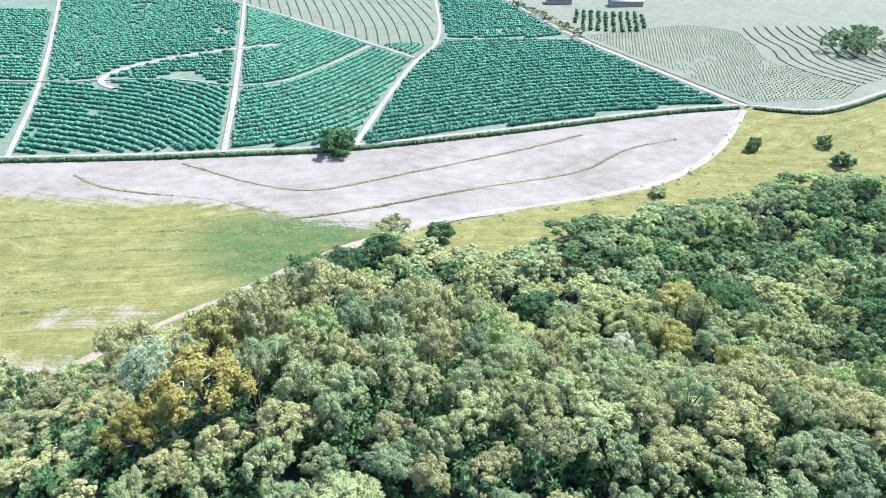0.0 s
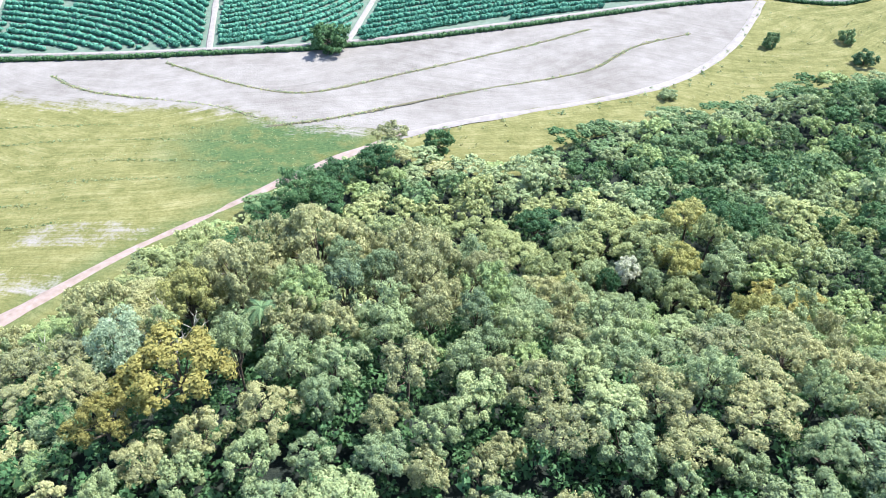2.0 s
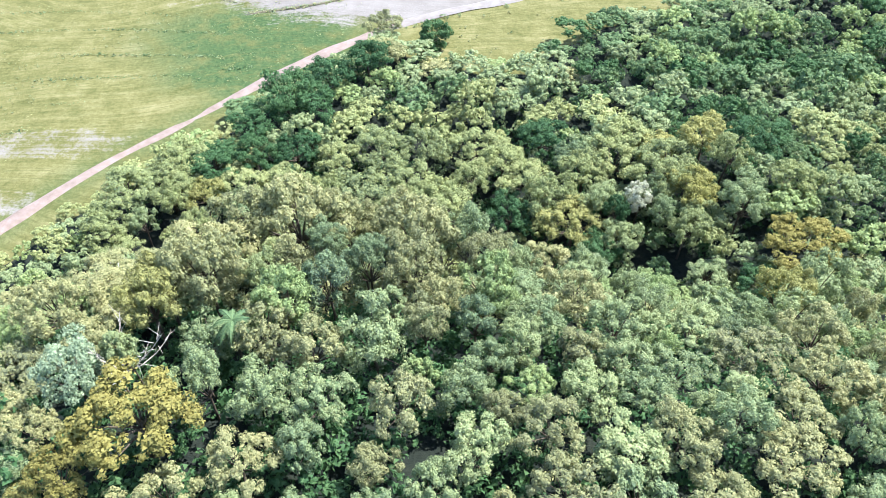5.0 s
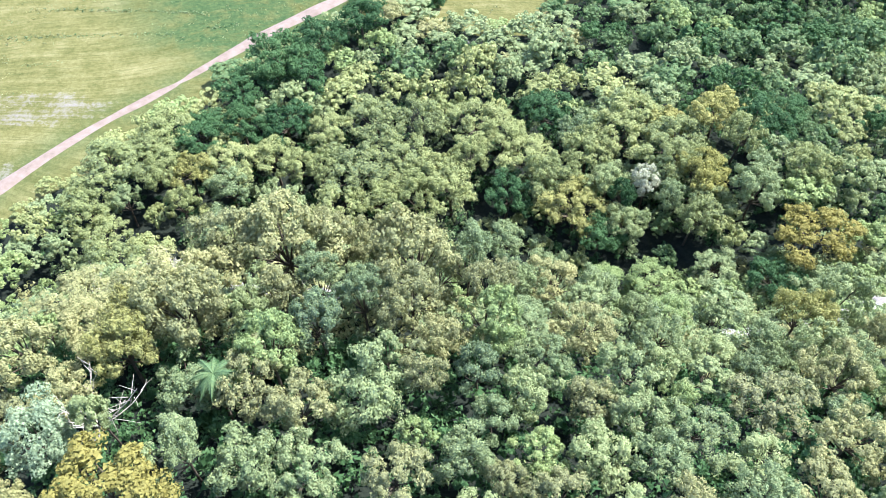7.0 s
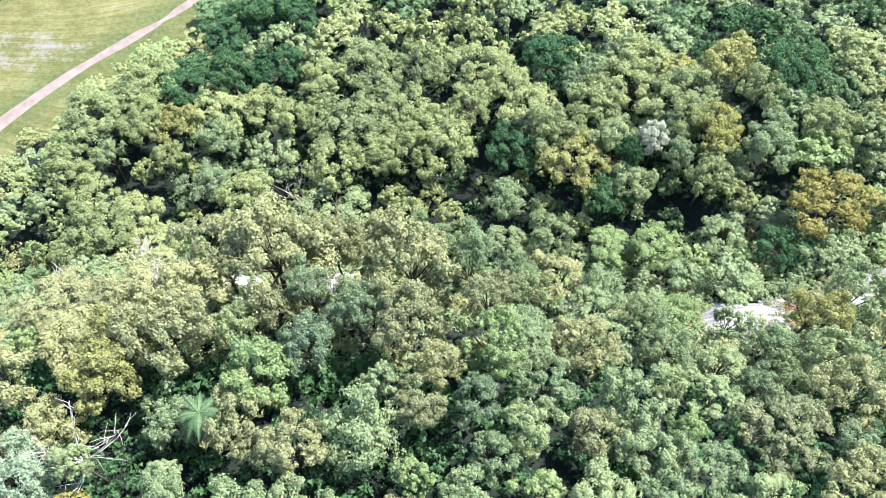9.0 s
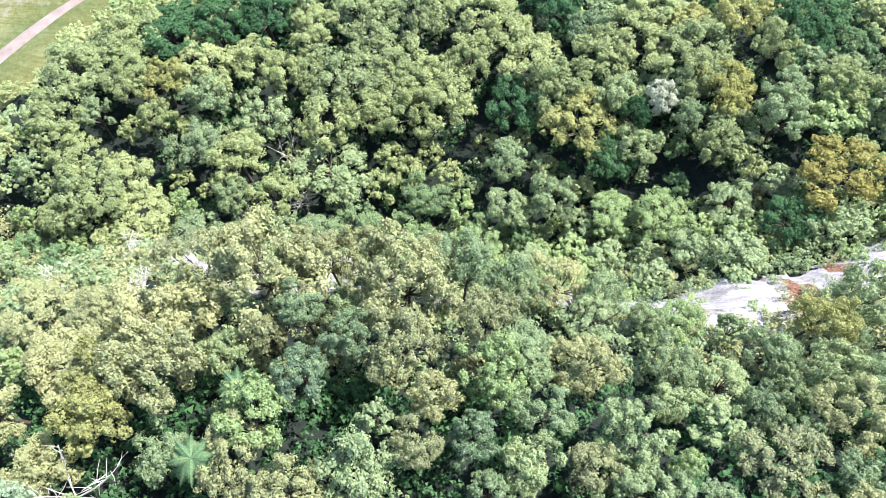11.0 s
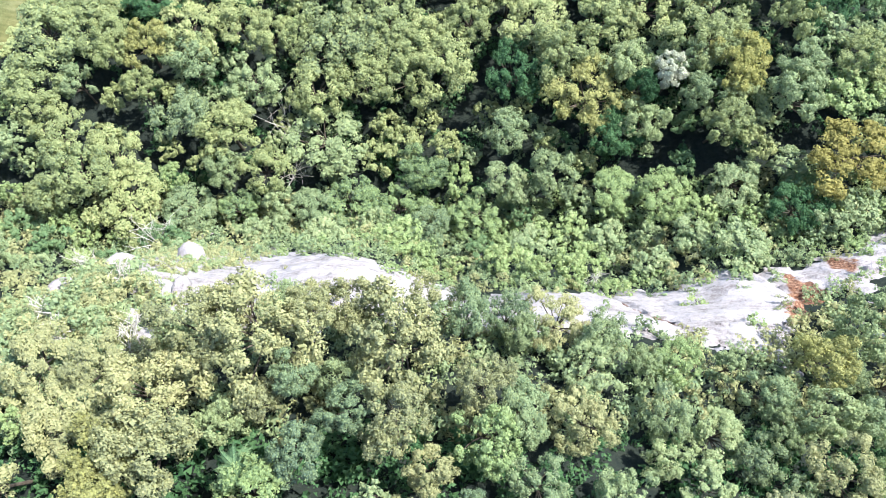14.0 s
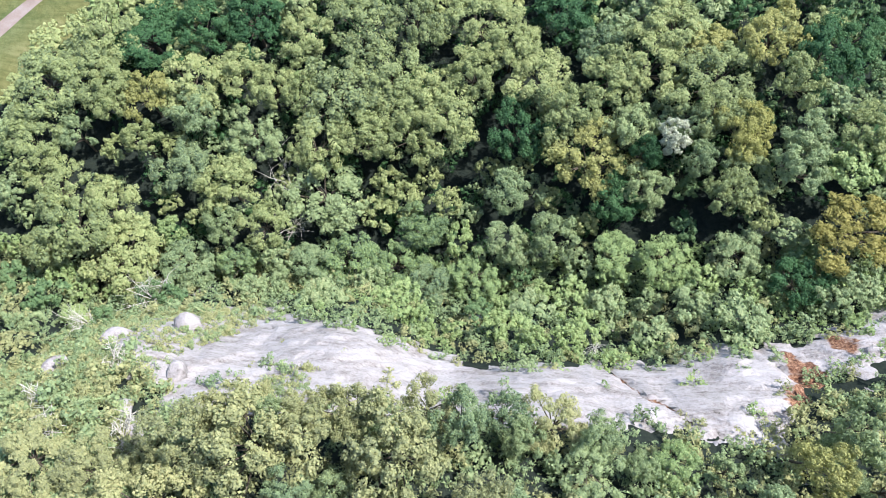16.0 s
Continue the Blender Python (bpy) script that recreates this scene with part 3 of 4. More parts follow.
def plant(form, hue, x, y, s, sz=1.0, dz=0.0, name="tree", label="", group="forest trees"):
    """One tree or bush: an empty at its base, with trunk and crown as parts."""
    shape = FORMS[form][rng.integers(len(FORMS[form]))]
    top = new(name)
    for nm in ("crown", "trunk"):
        ob = new(nm, shape[nm])
        ob.parent = top
        if nm == "crown" and sz > 1.4:
            k = 1.4 / sz
            ob.matrix_basis = Matrix.Translation((0, 0, (1 - k) * shape["cv"][:, 2].max())) @ Matrix.Diagonal((1, 1, k, 1))
        if nm == "crown":
            ob.material_slots[0].link = "OBJECT"
            ob.material_slots[0].material = LEAF[hue]
    top.matrix_basis = stance(x, y, s, sz, dz)
    return tagged(top, label or TREE_WORDS[hue], name, group)


HUES = list(LEAF)


def thicket(name, plants, label, category):
    """Many plants joined into one growth: rows of form, hue, x, y, size, height factor, lift."""
    mass = Mass()
    for form, hue, x, y, s, sz, dz in plants:
        shape = FORMS[form][rng.integers(len(FORMS[form]))]
        m = np.array(stance(x, y, s, sz, dz))
        mass.add(shape["cv"] @ m[:3, :3].T + m[:3, 3], shape["cf"], HUES.index(hue))
    v, f, m = mass.arrays()
    return tagged(new(name, mesh_np(name, v, f, list(LEAF.values()), m)), label, category, kind="stuff")


# trees by hue, place and crown radius
RIDGE_TREES = [
    ("olive", 19.3, 44.8, 2.4), ("green", 14.2, 44.9, 2.6), ("olive", 9.5, 45.3, 2.2), ("ochre", -26.7, 46.5, 2.1), ("olive", 25.1, 47.6, 2.5), ("olive", -14.2, 47.7, 2.1), ("grey", 14.2, 48.8, 2.9),
    ("green", -9.8, 48.8, 1.9), ("grey", 3, 48.8, 2.3), ("ochre", -22.0, 50.6, 3.9), ("olive", 18, 50, 2.2), ("olive", 8.2, 50.6, 2.2), ("green", 22.4, 51.5, 2.2), ("olive", -3, 52.1, 2.2),
    ("green", -9.2, 53.2, 2.1), ("grey", -13.4, 53.3, 2.3), ("grey", -17.6, 53.8, 1.9), ("blue", -28.8, 55.2, 2.6), ("grey", 2.4, 54.9, 2.1), ("grey", 12.2, 55, 2.3), ("olive", 31, 55.8, 2.6),
    ("grey", -5.2, 59.2, 3.2), ("olive", -14.4, 59.9, 2.5), ("grey", 7.3, 60.5, 2.3), ("bright", 19.6, 60.6, 1.4), ("olive", 28.1, 60.8, 2.8),
]
EDGE_TREES = [
    ("bright", -13.4, 63.3, 2.6), ("yellow", -25.1, 63.4, 2.4), ("grey", 15.9, 63.4, 2.7), ("olive", 36.2, 64.2, 2.6), ("olive", -34.1, 64.6, 3), ("grey", 28.9, 66, 1.9), ("yellow", -25.2, 66.6, 2.8),
    ("green", -9.9, 67, 2.5), ("olive", -21.3, 67.4, 3.2), ("grey", 26.2, 68, 2.7), ("bright", 4.5, 68.2, 2.9), ("olive", -30.4, 68.9, 3.2), ("olive", 13.6, 69.4, 2.3), ("grey", 36.7, 69.7, 2.8),
    ("grey", 21.4, 69.8, 2.2), ("olive", -1.9, 69.9, 2.8), ("green", 8.4, 69.9, 2.8), ("olive", -23, 71.2, 3.2), ("green", 33.1, 71.8, 2.4), ("olive", 4.9, 72.5, 2.2), ("olive", -29.7, 74.2, 2.8),
    ("grey", 15.4, 74.5, 3.1), ("grey", 20.4, 74.5, 1.8), ("olive", -35.9, 74.6, 3.1), ("bright", 24.7, 75.2, 2.3), ("yellow", 39, 75.3, 2.6), ("olive", -14.4, 76, 3.6), ("olive", -2.1, 76.6, 4.2),
    ("grey", 44.7, 78.3, 3.3),
]
LEDGE_TREES = [("green", 8.2, 79.4, 2.4), ("olive", 12.8, 78.2, 2.5), ("grey", 16.8, 77.4, 2.3), ("olive", -16.2, 79.0, 2.2), ("olive", 0.2, 80.2, 2.3), ("olive", -9.3, 79.4, 1.9), ("grey", -13.6, 79.4, 1.8), ("green", -4.6, 79.6, 2.0), ("blue", -12.5, 106.5, 1.1), ("green", 3.5, 78.2, 2.5), ("olive", -6.5, 79.2, 2.1), ("grey", 9.5, 77.6, 2.0), ("olive", -19.8, 77.2, 2.7), ("olive", -11.2, 77.6, 2.3)]
WOOD_FRONT = [
    ("dark", 53.1, 98.9, 3.6), ("green", -0, 100.6, 3.6), ("bright", 8.1, 102.6, 4.6), ("green", -39.7, 103.4, 4.5), ("bright", 36.5, 103.7, 4.4), ("bright", -31.9, 103.8, 3.2), ("olive", -49.3, 104, 4.5),
    ("green", -20.2, 104.1, 3.7), ("bright", -5.6, 104.4, 4.1), ("green", 46.6, 104.9, 3.8), ("bright", 29.3, 105, 4.5), ("bright", -13, 105.3, 4.1), ("olive", -62.5, 105.4, 3.1), ("ochre", 60.4, 106.5, 5.2),
    ("green", 12.7, 107.3, 3.7), ("grey", 19.9, 108.2, 4.1), ("olive", -56.9, 108.4, 4.5), ("grey", -34.2, 109.4, 2.8), ("olive", -27.1, 109.8, 3.2), ("bright", -2.1, 110.3, 4.2), ("olive", -50.8, 111.5, 4.6),
    ("olive", 44.2, 113.2, 3), ("dark", 29.2, 113.9, 3.4), ("olive", -60.4, 114.9, 5), ("grey", 33.8, 114.9, 3.8), ("grey", -18.1, 115.3, 6.1), ("olive", 47.2, 115.4, 3.5),
]
WOOD_MIDDLE = [
    ("green", 54, 115.7, 3.4), ("green", 12.7, 116, 4.2), ("olive", -32.9, 116.2, 4.7), ("grey", -40.2, 118.6, 4.6), ("yellow", 25.4, 120.2, 5.1), ("green", 56.8, 121, 3.8), ("olive", 64.2, 121.2, 3.4),
    ("olive", -64.9, 121.6, 4.6), ("white", 37.8, 121.6, 2.5), ("gold", 47.1, 122.5, 4.4), ("olive", -47.9, 122.7, 2.8), ("olive", -19.8, 123.2, 4.2), ("green", -58.8, 124.1, 2.8), ("grey", -29.6, 124.7, 4.5),
    ("olive", -10.9, 125.4, 3.8), ("olive", -4.3, 125.5, 4), ("grey", 31.7, 125.6, 4.1), ("dark", 13.6, 126, 4.5), ("olive", 45, 126.6, 4), ("green", -39.6, 127.8, 4), ("olive", 3.2, 128, 4.7),
    ("olive", 22, 129.2, 4.2), ("olive", 54.8, 129.4, 3.3), ("olive", -53.2, 130.8, 3.8), ("yellow", -48.1, 130.9, 3.5), ("olive", -22.4, 131.2, 2.8), ("olive", -2.5, 131.2, 4.8), ("green", 41.6, 118.6, 2.7), ("dark", 33.9, 120.3, 2.2), ("green", 41.3, 124.6, 2.3),
]
WOOD_BACK = [
    ("olive", 44.5, 131.9, 5.4), ("olive", -27.1, 132, 3.3), ("olive", -64.6, 132.5, 5.2), ("olive", -15.8, 132.9, 5.2), ("olive", 29.4, 133.7, 4.2), ("olive", -40.3, 134, 5.2), ("olive", 18.4, 134.5, 5.7),
    ("dark", 60.3, 134.5, 4.4), ("olive", 35.6, 135.2, 5.1), ("olive", -56.5, 135.3, 5.2), ("olive", -32.1, 135.4, 3.8), ("olive", 7, 135.4, 3.3), ("olive", -7.4, 136.1, 5.3), ("yellow", 53.7, 137.5, 4.5),
    ("dark", 65.3, 137.8, 3.9), ("yellow", 44.2, 138.5, 3.9), ("green", 26.9, 140.2, 3.3), ("olive", 13.6, 140.5, 4.3), ("dark", -48.7, 141.2, 5.3), ("olive", 39.3, 141.7, 5.1), ("olive", -55.4, 142.1, 4.8),
    ("olive", -22, 142.9, 4.3), ("dark", -39.8, 143.5, 4.3), ("olive", -12.5, 144.2, 5.3), ("dark", -30.8, 144.9, 4.4), ("olive", -2.8, 145.5, 4.4), ("olive", 7.8, 145.6, 5.3), ("dark", 22.4, 147.3, 5.3),
]
DARK_CLUMP = [
    ("umbrella", "dark", -36.0, 164.0, 1.5, 0.85), ("umbrella", "dark", -27.0, 172.0, 1.3, 0.85), ("umbrella", "dark", -42.0, 156.0, 1.2, 0.8), ("umbrella", "dark", -18.0, 180.0, 1.3, 0.85),
    ("umbrella", "dark", -30.0, 162.0, 1.3, 0.8), ("round", "dark", -55.0, 137.0, 0.9, 0.8), ("umbrella", "olive", -14.0, 187.0, 1.1, 0.7),
]
PASTURE_TREES = [
    ("dome", "olive", -15.0, 201.0, 1.15, 0.72), ("low", "dark", -1.2, 199.5, 1.5, 0.95), ("low", "teal", 48.5, 211.0, 0.95, 0.95),
    ("low", "teal", 127.0, 279.0, 0.95, 1.3), ("low", "teal", 158.5, 283.0, 1.05, 1.0), ("low", "teal", 156.0, 262.5, 1.15, 1.05), ("low", "green", 77.0, 236.0, 0.9, 0.7),
    ("low", "dark", -42.5, 277.0, 2.2, 0.95),
]
taken = []
for fm, hue, x, y, s, sz in DARK_CLUMP:
    plant(fm, hue, x, y, s, sz)
    taken.append((x, y, 3.9 * s))
SHAPES = {"olive": ["dome", "umbrella"], "yellow": ["dome", "umbrella"], "gold": ["dome"], "ochre": ["dome"], "grey": ["ragged", "round"], "green": ["round", "ragged", "dome"], "bright": ["ragged", "round"], "dark": ["round", "dome"], "blue": ["ragged"], "white": ["round"]}
for trees, tall in ((RIDGE_TREES, 8.4), (EDGE_TREES, 9.6), (LEDGE_TREES, 10.4), (WOOD_FRONT, 10.0), (WOOD_MIDDLE, 11.0), (WOOD_BACK, 10.5)):
    for hue, x, y, r in trees:
        fm = SHAPES[hue][rng.integers(len(SHAPES[hue]))]
        if hue == "olive" and y > 95:
            hue = "moss"
        if fm == "umbrella" and y < 82:
            fm = "dome"
        s = r / 3.75
        h = tall * rng.uniform(0.94, 1.12)
        if y < 82:
            h = max(5.5, crest(x, y) - float(height(x, y)) + rng.uniform(-2.0, 0.1)) 
        elif hue == "white":
            h *= 1.15
        elif trees is WOOD_FRONT and y < 106:
            h *= 0.75
        plant(fm, hue, x, y, s, min(2.1, max(0.55, h / (10.4 * s))))
        taken.append((x, y, r))
for fm, hue, x, y, s, sz in PASTURE_TREES:
    plant(fm, hue, x, y, s, sz, label=TREE_WORDS[hue].replace(" in the forest", "").replace("forest ", "") + " alone in open pasture", group="pasture trees")


taken += [(6, 180, 2.4)] + [(57.5 - 0.12 * k, 128 + 2.5 * k, 0.9) for k in range(9)]


def scatter(n, box, radius, accept, tightness):
    """Even random places in a box, none nearer to another than their radii allow."""
    out = []
    for _ in range(n):
        x, y = rng.uniform(box[0], box[1]), rng.uniform(box[2], box[3])
        r = radius(x, y)
        if accept(x, y) and all((x - a) ** 2 + (y - b) ** 2 > ((r + c) * tightness) ** 2 for a, b, c in taken):
            taken.append((x, y, r))
            out.append((x, y, r))
    return out


def wave(x, y, k, o):
    return noise.noise(Vector((x * k + o, y * k - o, o * 1.7)))


def hue_for(x, y):
    """Which kind of tree grows where, in loose drifts."""
    a, b = wave(x, y, 0.05, 3.1) + rng.uniform(-0.45, 0.45), rng.uniform()
    if y < 82:
        if x < -12 and b < 0.5:
            return "olive" if b < 0.44 else "yellow" if b < 0.47 else "ochre"
        return "grey" if a > 0.2 else "green" if a > -0.12 else "olive" if a > -0.38 else "bright"
    if x > 36 and y > 112 and b < 0.72:
        return "dark" if a > 0.32 else "teal" if a > -0.05 else "green" if b < 0.62 else "bright"
    if y > 165:
        return "green" if b < 0.58 else "olive" if b < 0.66 else "teal" if b < 0.86 else "bright" if b < 0.96 else "dark"
    if y < 110:
        return "green" if a > 0.1 else "bright" if a > -0.42 else "teal"
    return "moss" if a > -0.28 else "green" if b < 0.6 else "grey" if b < 0.8 else "bright"


def in_forest(x, y):
    return bool(inside(FOREST, np.array([x]), np.array([y]))[0])


def edge_low(x, y):
    """Trees grow lower towards the wood's edge."""
    return 0.55 + 0.45 * float(smooth(distance(FOREST[:-1], np.array([x]), np.array([y]))[0] / 22))


KINDS = ["dome", "round", "ragged", "umbrella", "tall"]
far_wood = []
# smaller trees between them on the ridge
for x, y, r in scatter(6000, (-60, 62, 18, 77), lambda x, y: rng.uniform(1.5, 2.8), lambda x, y: y < (79.5 if -24 < x < 12 else 76.5 - 0.06 * max(0, x)) and abs(x) < 0.70 * (y + 22), 0.92):
    s = r / 3.6
    fm, hue, sz = rng.choice(KINDS, p=[0.25, 0.22, 0.35, 0.10, 0.08]), hue_for(x, y), max(4.0, crest(x, y) - float(height(x, y))) * rng.uniform(0.60, 0.86) / (10.4 * s)
    if y > 32 and abs(x) < 48:
        plant(fm, hue, x, y, s, sz)
    else:
        far_wood.append(("full", hue, x, y, s, sz * 1.05, 0.0))
# the low wood: lesser trees and the far ones, joined
for x, y, r in scatter(12000, (-100, 168, 90, 250), lambda x, y: rng.uniform(1.9, 3.6) if y < 140 else rng.uniform(2.8, 4.6), lambda x, y: in_forest(x, y) and y > float(np.interp(x, *np.array(ROCK_NORTH).T)) + 4 and abs(x) < 0.68 * (y + 25) and not (x > 8 and y < 138 and wave(x, y, 0.13, 9.0) < -0.42), 0.80):
    s, sz = r / 3.75, rng.uniform(0.75, 1.15) * edge_low(x, y) * (0.75 if y < 104 else 1)
    far_wood.append((("wide" if rng.uniform() < 0.5 else "full") if y < 140 else "far", hue_for(x, y), x, y, s, min(1.2, sz * 0.8 / s) if y < 140 else sz, 0.0))
thicket("woodland", far_wood, "dense green woodland with rounded crowns", "woodland")

# shade-dark undergrowth in the wood's gaps, and a close cover of shrubs on the slopes beside the rock
under, spots = [], []
for _ in range(560):
    x, y = rng.uniform(-75, 90), rng.uniform(66, 150)
    if abs(x) < 0.68 * (y + 28) and not 72 < y < 100 and (y < 90 or in_forest(x, y)):
        spots.append((x, y, rng.uniform(0.7, 1.5)))
for _ in range(900):
    x, y = rng.uniform(-50, 120), rng.uniform(109, 205)
    if abs(x) < 0.66 * (y + 20) and in_forest(x, y):
        spots.append((x, y, rng.uniform(0.9, 1.6)))
for y in np.arange(33, 68, 2.7):
    for x in np.arange(-52, 54, 2.7):
        if abs(x) < 0.68 * (y + 14):
            spots.append((x + rng.uniform(-1.2, 1.2), y + rng.uniform(-1.2, 1.2), rng.uniform(0.9, 1.5)))
for y in np.arange(68, 107, 1.9):
    for x in np.arange(-72, 84, 2.0):
        qx, qy = x + rng.uniform(-1.1, 1.1), y + rng.uniform(-1.1, 1.1)
        if abs(qx) < 0.70 * (qy + 22) and float(rock_mask(qx, qy)) < (0.2 if qy < 83 else 0.7) and in_forest(qx, qy):
            spots.append((qx, qy, rng.uniform(0.6, 1.1) * (1.15 if qy > 92 or qx < -18 else 1.0)))
for x, y, s in spots:
    # left bare so the near-black floor stands in for shade behind the slab
    if math.hypot((x - 21.5) / 4.5, (y - 90.5) / 2.2) < 1:
        continue
    b, w = rng.uniform(), wave(x, y, 0.12, 6.0)
    # dark leaves stand in for the deep shade between forest crowns
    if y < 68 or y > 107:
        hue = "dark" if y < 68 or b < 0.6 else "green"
    elif y > 84 and x > -22:
        hue = "bright" if b < 0.35 else "green" if b < 0.82 else "olive"
    else:
        hue = "olive" if b < 0.4 + 0.4 * w else "green" if b < 0.88 else "grey"
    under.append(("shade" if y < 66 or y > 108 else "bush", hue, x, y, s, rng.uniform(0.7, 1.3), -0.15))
thicket("undergrowth", under, "low green shrubs on the slopes, dark ones standing in for forest shade", "undergrowth")

# the woods go on beyond the open view
beyond = []
for _ in range(1700):
    x, y = rng.uniform(-150, 240), rng.uniform(-110, 235)
    if (abs(x) > 0.72 * (y + 30) or y < 14) and in_forest(x, max(y, 62)) and rock_mask(x, y) < -3:
        beyond.append(("distant", ("green", "olive", "grey", "dark")[rng.integers(4)], x, y, rng.uniform(0.7, 1.15), rng.uniform(0.8, 1.1), 0.0))
for _ in range(1100):
    x, y = rng.uniform(-85, 90), rng.uniform(-45, 62)
    if abs(x) > 0.70 * (y + 22) or y < 17:
        beyond.append(("distant", ("green", "olive", "grey", "dark")[rng.integers(4)], x, y, rng.uniform(0.5, 0.85), rng.uniform(0.8, 1.1), 0.0))
thicket("woodland", beyond, "continuing mixed green woodland on the ridge", "woodland")


# ---- orchard ----
def plant_rows(name, guide, shift, count, poly, step, size, label, hue="orchard", leaves=9, gap=0.0, clear=1.7, first=0):
    """Bushes along rows that repeat a guide line, shifted again and again, inside a field's outline."""
    mass, (v0, f0) = Mass(), ICO
    mi = HUES.index(hue)
    base = dense(guide, step)
    pts = np.concatenate([base + np.array(shift) * k + rng.normal(0, 0.18, base.shape) for k in range(first, first + count)])
    keep = inside(poly, pts[:, 0], pts[:, 1])
    for _, ln, w in TRACKS:
        keep &= distance(ln, pts[:, 0], pts[:, 1]) > w / 2 + clear
    pts = pts[keep]
    single = []
    for x, y in pts:
        if hue == "orchard" and leaves and -110 < x < 130 and y < float(np.interp(x, *np.array(HEDGE_LINE).T)) + 11.5 and len(ORCHARD_BUSHES) + len(single) < 300:
            single.append((x, y))
            continue
        if gap and (wave(x, y, 0.06, 8.0) + 0.6 * wave(x, y, 0.3, 2.0) > 0.62 - gap or rng.uniform() < gap * 0.2):
            continue
        s = size * rng.uniform(0.8, 1.2)
        c = np.array((x, y, float(height(x, y)) + 0.25 + s * 0.62))
        if leaves:
            leaf_ball(mass, c, s, leaves, s * 0.38, 0.9, 0.9, 0.5, mi)
        else:
            mass.add(c + v0 * s * (1, 1, 1.1) * (1 + 0.15 * rng.standard_normal((len(v0), 1))), f0, mi)
    v, f, m = mass.arrays()
    block = tagged(new(name, mesh_np(name, v, f, list(LEAF.values()), m)), label, "orchard", kind="stuff")
    for x, y in single:
        s = rng.uniform(0.8, 1.2)
        ob = new("orchard_bush", ONE_BUSH[rng.integers(len(ONE_BUSH))])
        ob.parent = block
        ob.matrix_basis = Matrix.LocRotScale((x, y, float(height(x, y)) + 0.25), Euler((0, 0, rng.uniform(0, 6.28))), (s, s, s))
        ORCHARD_BUSHES.append(ob)
    return block


def one_bush(size):
    mass = Mass()
    leaf_ball(mass, np.array((0, 0, size * 0.62)), size, 60, size * 0.28, 0.85, 0.84, 0.8)
    v, f, _ = mass.arrays()
    return mesh_np("orchard_bush", v, f, [LEAF["orchard"]])


ORCHARD_BUSHES, ONE_BUSH = [], [one_bush(1.35) for _ in range(5)]


ROWS_TEXT = "dense rows of dark green orchard bushes"
R1, R2, R3, R5 = TRACKS[0][1], TRACKS[1][1], TRACKS[2][1], TRACKS[4][1]
HEDGE_UP = [(x, y + 8) for x, y in HEDGE_LINE]
SPLIT_A, SPLIT_B = TRACKS[6][1], TRACKS[8][1]
plant_rows("orchard_rows", [(-240, 340), (-194, 332), (-152, 320.6), (-124, 306), (-106, 289.6), (-84, 262)], (0, 5.4), 32, HEDGE_UP[1:4] + R2[:1:-1] + SPLIT_A[::-1] + R1[2:], 1.35, 1.27, ROWS_TEXT, gap=0.02, first=-15)
plant_rows("orchard_rows", [(-330, 380), (-223, 417), (-181, 435), (-125, 441), (-90, 440)], (0, 5.6), 48, SPLIT_A + R2[2:0:-1] + [(-175, 640), (-320, 640)] + R1[1:3], 1.45, 1.3, ROWS_TEXT, gap=0.10, first=-17)
plant_rows("orchard_rows", [(-110, 309), (-98, 311), (-79, 319), (-60, 333), (-39, 366), (-20, 406), (-10, 430)], (2.6, -4.6), 24, HEDGE_UP[3:6] + R3[:1:-1] + [(-45, 436)] + SPLIT_B[::-1] + R2[2:], 1.35, 1.27, ROWS_TEXT, gap=0.0, first=-12)
plant_rows("orchard_rows", [(-125, 357), (-104, 361), (-83, 367), (-72, 382), (-58.7, 406), (-45, 436), (-35, 460)], (-2.8, 4.6), 32, SPLIT_B + [(-50, 448), (-102, 507), (-150, 560), R2[1], R2[2]], 1.45, 1.3, ROWS_TEXT, gap=0.0, first=1)
plant_rows("orchard_rows", [(-60, 295), (-36, 306), (4, 324), (60, 346), (110, 352), (150, 352)], (-0.7, 5.2), 42, HEDGE_UP[6:11] + R5[:1:-1] + [(40, 452)] + R3[2:], 1.35, 1.27, ROWS_TEXT, gap=0.0, first=-12)
plant_rows("orchard_rows", [(-20, 470), (20, 462), (60, 470), (100, 490)], (0, 5.6), 28, [(0, 458), (80, 458), (55, 534), (40, 572), (20, 620), (0, 620), (-4, 560)], 1.5, 1.3, ROWS_TEXT, gap=0.02, first=-2)
plant_rows("orchard_rows", [(-460, 350), (-300, 335), (-160, 325)], (0, 5.6), 48, [(-420, 272), (-182, 274), R1[2], R1[1], (-420, 600)], 1.5, 1.3, ROWS_TEXT, gap=0.02, first=-12)
YOUNG = "thin curved rows of small young plants"
plant_rows("young_rows", [(-92, 700), (-60, 600), (-38, 520), (-28, 470), (-22, 400)], (-6.8, 0), 34, [(-18, 420), (-50, 453), (-102, 512), (-165, 575), (-220, 660), (0, 660), (-8, 570), (-4, 458)], 1.6, 0.5, YOUNG, "dark", 0, first=-10)
YOUNG_DOTS = "dotted rows of small young bushes on pale soil"
plant_rows("young_rows", [(60, 430), (108, 420), (142, 402), (178, 376), (220, 345)], (0.7, 3.5), 48, [(150, 338), (100, 440), (88, 462), (178, 498), (190, 480), (188, 440), (183, 405), (215, 362), (195, 342)], 1.9, 0.42, YOUNG_DOTS, "green", 0, first=-21, gap=0.05)
